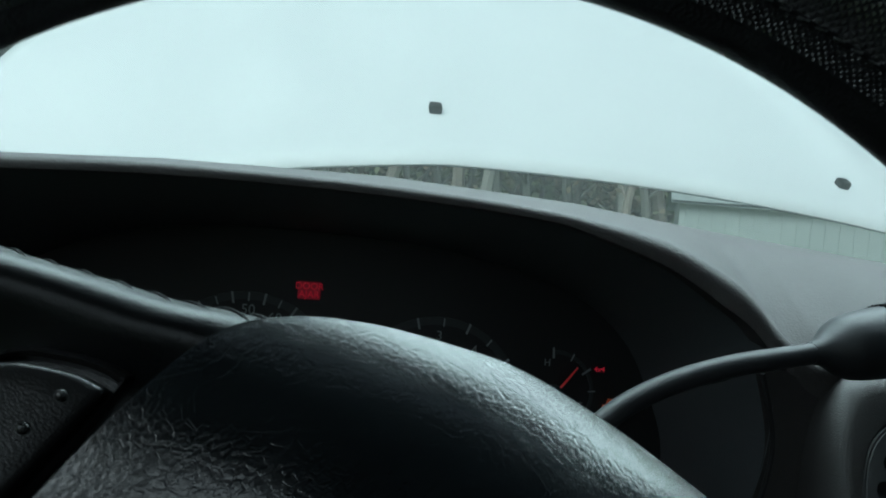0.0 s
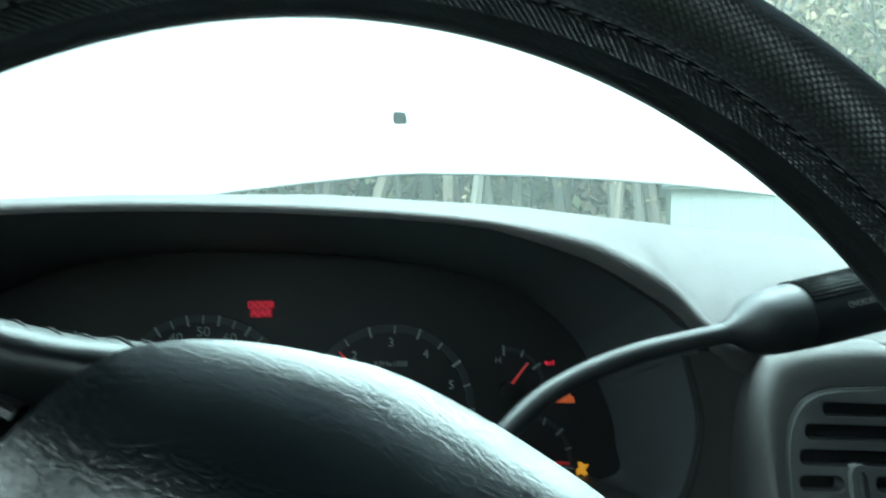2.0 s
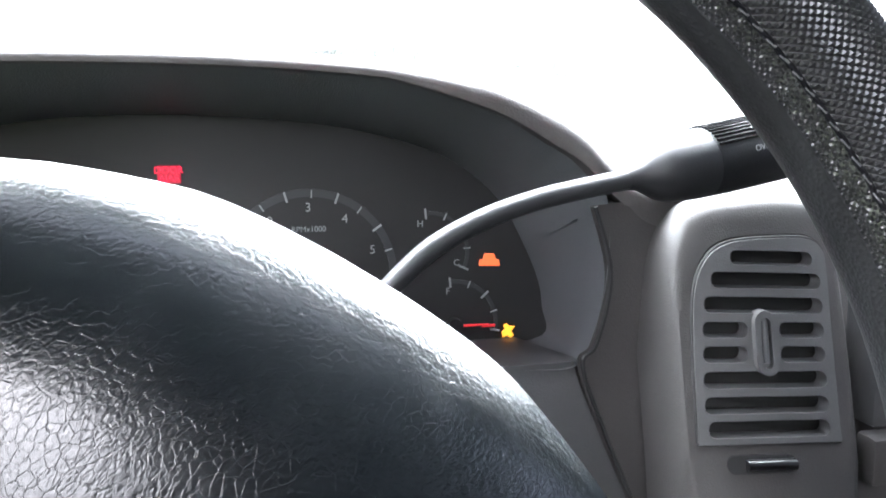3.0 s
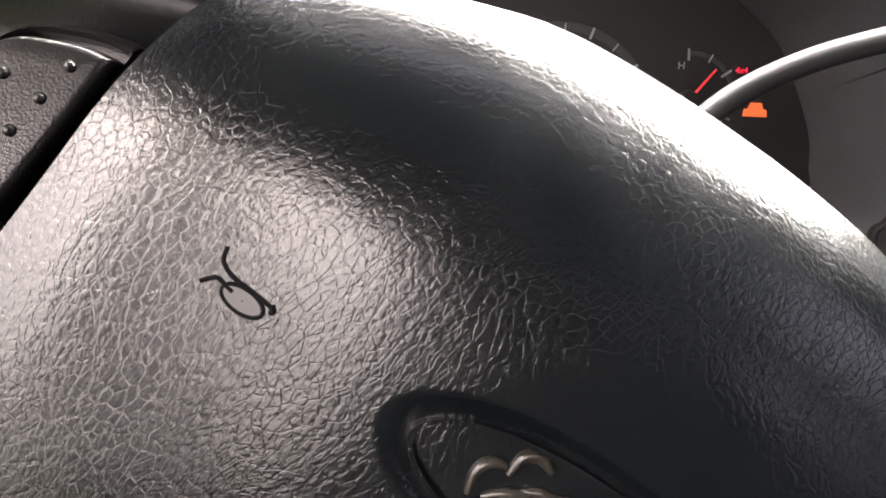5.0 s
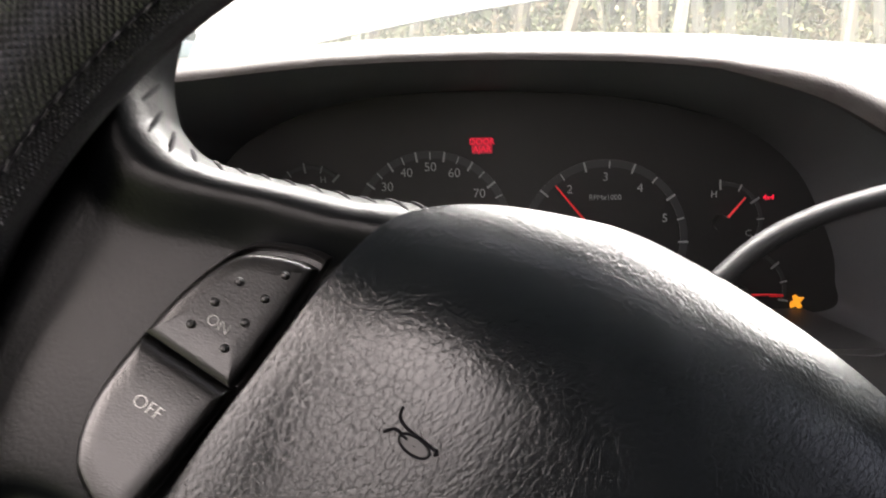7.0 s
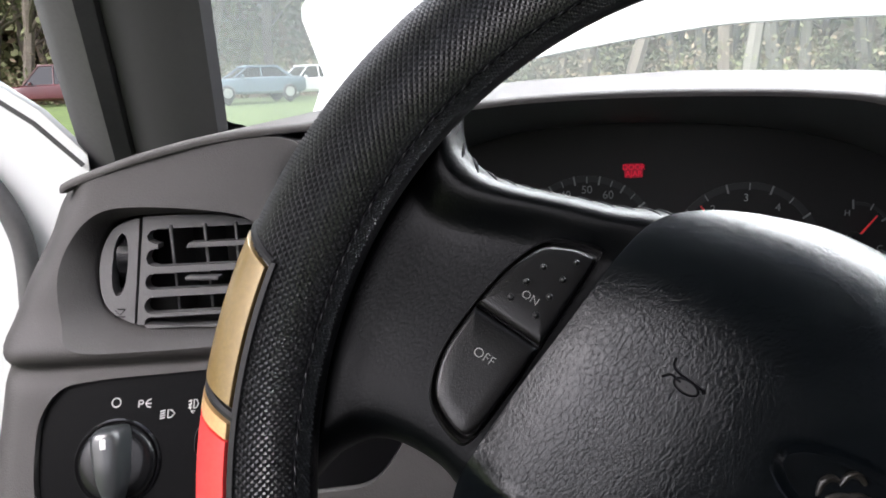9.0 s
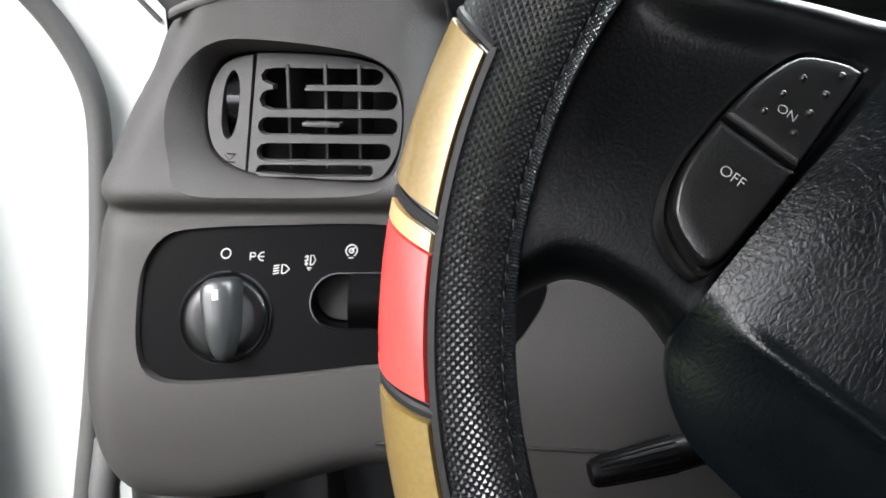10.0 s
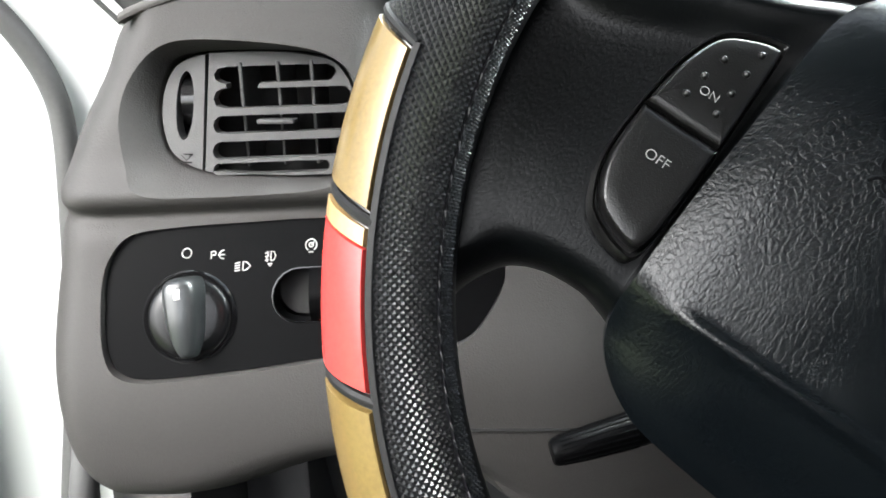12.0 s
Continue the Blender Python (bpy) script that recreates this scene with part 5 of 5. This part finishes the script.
part("frame_crease", tube([dp(0.036, 1.222, facing * 0.004), dp(0.062, 1.251, facing * 0.004), dp(0.088, 1.272, facing * 0.004), dp(0.36, 1.545, facing * 0.004)], 0.0016, 8), RUBBER, door)
seal_line = [(0.30, 1.40), (0.20, 1.325), (0.140, 1.275), (0.104, 1.233), (0.088, 1.208), (0.079, 1.184), (0.0765, 1.160), (0.079, 1.12), (0.086, 1.05), (0.096, 0.98), (0.108, 0.91), (0.125, 0.80), (0.15, 0.65)]
part("seal", tube([dp(s, z, facing * 0.012) for s, z in [(q[0], q[1]) for q in spline([(a, b, 0) for a, b in seal_line], 8)]], 0.0072, 14), RUBBER, door, "black rubber door seal")
# hinge post of the body, painted, below the dash end
post = thing("hinge_post", "white painted door hinge post beside the dash", "hinge post", kind="structure")
part("post", box_between(-0.400, -0.345, 0.30, 0.36, 0.48, 1.20, 0.012), PAINT, post)
part("seal", tube([(-0.350, 0.135, 1.040), (-0.357, 0.124, 1.024), (-0.360, 0.120, 1.000), (-0.36, 0.105, 0.85), (-0.36, 0.085, 0.6)], 0.0072, 12), RUBBER, post)
# side trim of the footwell under the dash end
kick = thing("kick_panel", "light grey footwell side trim under the dash end", "trim panel", kind="structure")
part("panel", box_between(-0.357, -0.312, 0.136, 0.298, 0.485, 1.034, 0.004), GREY_VENT, kick)
part("return", box_between(-0.312, -0.270, 0.205, 0.292, 0.485, 1.030, 0.004), PILLAR, kick, "dark return of the footwell trim")

# ---------------------------------------------------------------- outdoors
GRASS = material("mown_grass", (0.075, 0.115, 0.030), 0.9, grain=0.5, scale=3.0, spread=0.35, stain_scale=0.25)
EARTH = material("leaf_litter", (0.12, 0.085, 0.05), 0.95, grain=0.4, scale=4.0, spread=0.3, stain_scale=0.5)
BARK = material("grey_bark", (0.16, 0.14, 0.115), 0.95, grain=0.5, scale=14, spread=0.35, stain_scale=3, per_object=0.5)
BIRCH = material("pale_birch_bark", (0.15, 0.145, 0.125), 0.85, grain=0.4, scale=9, spread=0.3, stain_scale=5)
LEAF = material("dull_green_leaves", (0.15, 0.165, 0.08), 0.8, spread=0.4, stain_scale=2, per_object=0.5)
DRY = material("brown_dry_leaves", (0.225, 0.18, 0.115), 0.85, spread=0.4, stain_scale=2, per_object=0.4)
BANK = 0.85    # the land rises towards the wood
setting("ground", loft([[Vector((x, y, z)) for x in (-1500, -60, -20, 0, 20, 60, 1500)] for y, z in ((-1500, 0), (-60, 0), (6, 0), (10, 0.06), (15, 0.24), (22, 0.55), (27, 0.77), (31, BANK), (60, BANK), (1500, BANK))]), GRASS, "mown grass running to the woods", "ground", False)
setting("wood_floor", loft([[Vector((x, y + 0.15 * abs(x) * (-1 if abs(x) > 20 else 0), BANK + 0.012)) for x in (-120, -60, -20, 0, 20, 60, 120)] for y in (45, 60, 90, 160)]), EARTH, "brown leaf litter under the trees", "wood floor", False)


def leaf_cloud(rng, centres, count, size):
    """Many small bent leaves scattered about the given centres."""
    verts, faces = [], []
    for _ in range(count):
        c, spread = centres[rng.randrange(len(centres))]
        p = c + Vector((rng.gauss(0, 1), rng.gauss(0, 1), rng.gauss(0, 0.8))) * spread
        a = Vector((rng.gauss(0, 1), rng.gauss(0, 1), rng.gauss(0, 1))).normalized() * size * rng.uniform(0.6, 1.4)
        b = a.cross(Vector((rng.gauss(0, 1), rng.gauss(0, 1), rng.gauss(0, 1))).normalized()) * 0.6
        k = len(verts)
        verts += [p - a, p + b, p + a, p - b]
        faces += [(k, k + 1, k + 2), (k, k + 2, k + 3)]
    return verts, faces


def tree_meshes(seed, height, leaves, leaf_size, bark, leaf):
    rng = random.Random(seed)
    trunk = bmesh.new()
    centres = []

    def limb(p, d, length, r, depth):
        path = [p]
        for _ in range(5):
            d = (d + Vector((rng.gauss(0, 0.12), rng.gauss(0, 0.12), rng.gauss(0, 0.06)))).normalized()
            path.append(path[-1] + d * length / 5)
        radii = [r * (1 - 0.14 * k) for k in range(6)]
        one = tube(path, radii, 7 if depth == 0 else 5)
        me = bpy.data.meshes.new("limb")
        one.to_mesh(me)
        one.free()
        trunk.from_mesh(me)
        bpy.data.meshes.remove(me)
        if depth < 2:
            for _ in range(9 if depth == 0 else 4):
                f = rng.uniform(0.3, 1.0)
                q = path[min(5, int(f * 5))]
                a = rng.uniform(0, 2 * math.pi)
                nd = (d * 0.7 + Vector((math.cos(a), math.sin(a), rng.uniform(-0.1, 0.5)))).normalized()
                limb(q, nd, length * rng.uniform(0.25, 0.45), r * 0.36, depth + 1)
        if depth:
            centres.append((path[-1], length * 0.35))
            centres.append((path[3], length * 0.25))

    limb(Vector((0, 0, -0.1)), Vector((0, 0, 1)), height, height * 0.016, 0)
    tm = mesh_of("trunk", trunk, bark)
    v, f = leaf_cloud(rng, centres, leaves, leaf_size)
    cm = bpy.data.meshes.new("crown")
    cm.from_pydata(v, [], f)
    cm.materials.append(leaf)
    return tm, cm


KINDS = [tree_meshes(1, 13, 2600, 0.16, BARK, LEAF), tree_meshes(2, 15, 1500, 0.14, BARK, DRY), tree_meshes(3, 14, 1200, 0.13, BIRCH, LEAF), tree_meshes(4, 12, 2200, 0.15, BARK, DRY), tree_meshes(5, 16, 900, 0.12, BIRCH, DRY)]
rng = random.Random(11)
for i in range(110):
    az = radians(rng.uniform(-62, 62))
    far = rng.uniform(44, 78) if i > 30 else rng.uniform(43, 52)
    k = rng.randrange(5)
    if az < radians(-12) and rng.random() < 0.6:
        k = 0 if rng.random() < 0.6 else 1
    words = ("dull green leafy tree in the wood", "bare brown tree in the wood", "pale birch with thin green leaves", "brown-leaved tree in the wood", "tall pale bare birch")[k]
    t = thing("tree", words, "tree", "trees of the wood", m=pose(far * math.sin(az), far * math.cos(az), BANK if far * math.cos(az) > 30 else BANK * 0.8, 0, 0, rng.uniform(0, 360)) @ Matrix.Scale(rng.uniform(1.3, 1.9), 4))
    for nm, me in zip(("trunk", "crown"), KINDS[k]):
        ob = new(nm, me)
        ob.parent = t
for nm, leaf, seed, lo, hi, cnt in (("undergrowth", LEAF, 21, -62, 62, 16000), ("undergrowth", DRY, 22, -62, 62, 16000), ("far_wood", DRY, 23, -75, 75, 150000), ("far_wood", LEAF, 24, -75, 75, 150000)):
    rng = random.Random(seed)
    centres = []
    for _ in range(420):
        az = radians(rng.uniform(lo, hi))
        far = rng.uniform(44, 70) if nm == "undergrowth" else rng.uniform(80, 105)
        z = rng.uniform(0.2, 1.8) if nm == "undergrowth" else rng.uniform(0.5, 34)
        centres.append((Vector((far * math.sin(az), far * math.cos(az), z + BANK)), 0.9 if nm == "undergrowth" else 3.0))
    v, f = leaf_cloud(rng, centres, cnt, 0.14 if nm == "undergrowth" else 0.72)
    me = bpy.data.meshes.new(nm)
    me.from_pydata(v, [], f)
    me.materials.append(leaf)
    tagged(new(nm, me), "tangled green and brown undergrowth below the trees" if nm == "undergrowth" else "hazy far wood behind the nearer trees", "undergrowth" if nm == "undergrowth" else "woodland", kind="stuff")


def parked_car(colour_name, colour, m, label, tall=1.0):
    """A saloon, its nose towards -x, on four wheels."""
    body_mat = material(colour_name, colour, 0.3, coat=0.4, spread=0.06)
    alloy = material("alloy", (0.5, 0.5, 0.5), 0.35, metal=0.8)
    car = thing("parked_car", label, "car", "parked cars", m=m)
    rows = []
    for x, w, lo, hi in ((-2.22, 0.60, 0.42, 0.66), (-2.16, 0.74, 0.34, 0.74), (-1.9, 0.83, 0.28, 0.82), (-1.0, 0.87, 0.26, 0.92), (0.0, 0.88, 0.26, 0.95), (1.1, 0.87, 0.26, 0.96), (1.9, 0.83, 0.30, 0.95), (2.15, 0.75, 0.36, 0.88), (2.22, 0.62, 0.44, 0.76)):
        half = [(w * 0.9, lo), (w, lo + 0.10), (w, hi - 0.20), (w * 0.97, hi - 0.06), (w * 0.88, hi), (w * 0.4, hi + 0.02)]
        rows.append([Vector((x, y, z)) for y, z in half] + [Vector((x, -y, z)) for y, z in reversed(half)])
    part("body", loft(rows, True, True, True), body_mat, car)
    top = 1.42 * tall
    part("cabin_glass", loft([[Vector((x, y, 0.93)) for x, y in ((-1.0, -0.76), (1.5, -0.76), (1.5, 0.76), (-1.0, 0.76))], [Vector((x, y, top - 0.05)) for x, y in ((-0.36, -0.59), (0.92, -0.59), (0.92, 0.59), (-0.36, 0.59))]], True, True, True), GLOSS, car, "dark car windows", False)
    part("roof", rounded_box(1.42, 1.24, 0.09, 0.035, 3, (0.28, 0, top - 0.03)), body_mat, car)
    for sgn in (-1, 1):
        for x0, x1, r in ((-1.03, -0.38, 0.035), (0.18, 0.20, 0.03), (1.52, 0.94, 0.06)):
            part("roof_pillar", tube([(x0, sgn * 0.77, 0.93), (x1, sgn * 0.60, top - 0.05)], r, 8), body_mat, car)
        for x in (-1.35, 1.35):
            wl = part("wheel", tube([(x, sgn * 0.70, 0.32), (x, sgn * 0.875, 0.32), (x, sgn * 0.89, 0.32)], [0.32, 0.32, 0.29], 24), RUBBER, car)
            part("rim", tube([(x, sgn * 0.80, 0.32), (x, sgn * 0.897, 0.32)], 0.20, 16), alloy, wl)
        part("headlamp", rounded_box(0.10, 0.32, 0.13, 0.03, 2, (-2.15, sgn * 0.55, 0.66)), WHITE_INK, car)
        part("wing_mirror", rounded_box(0.12, 0.20, 0.13, 0.03, 2, (-0.72, sgn * 0.93, 1.0)), body_mat, car)


parked_car("slate_blue_paint", (0.10, 0.14, 0.17), pose(-11.6, 33.0, BANK, 0, 0, 38), "slate blue parked car beyond the grass")
parked_car("silver_paint", (0.55, 0.56, 0.56), pose(-10.9, 39.5, BANK, 0, 0, 48), "silver parked car beyond the grass", 1.1)
parked_car("white_paint", (0.75, 0.75, 0.74), pose(-16.6, 35.5, BANK, 0, 0, 15), "white parked car beyond the grass")
parked_car("dark_maroon_paint", (0.06, 0.012, 0.014), pose(-20.6, 33.0, BANK, 0, 0, 20), "dark maroon parked car near the wood", 1.25)


def shed(m):
    h = thing("white_shed", "long pale blue-white metal shed beside the wood", "shed", m=m)
    wallm = material("pale_metal_siding", (0.215, 0.235, 0.225), 0.6, spread=0.1, stain=0.1, stain_scale=1.5)
    part("wall", box_between(0, 16, 0, 6, -0.5, 3.2), wallm, h, smooth=False)
    rows = [[Vector((-0.4, y, z)), Vector((16.4, y, z))] for y, z in ((-0.4, 3.1), (3, 4.4), (6.4, 3.1), (6.4, 2.98), (3, 4.25), (-0.4, 2.98))]
    part("roof", loft(rows), wallm, h, smooth=False)
    me = mesh_of("siding_rib", rounded_box(0.05, 0.04, 3.1, 0.01, 1), wallm)
    for k in range(27):
        ob = new("siding_rib", me)
        ob.parent = h
        ob.matrix_basis = pose(0.3 + 0.59 * k, -0.02, 1.56)
    for k in range(2):
        part("door", box_between(3 + 7 * k, 4.1 + 7 * k, -0.05, 0.02, 0, 2.1), wallm, h)
    part("post", box_between(4.6, 4.75, -0.35, -0.2, -0.4, 0.95), BARK, h)


shed(pose(18.3, 32.4, BANK * 0.95, 0, 0, -27))
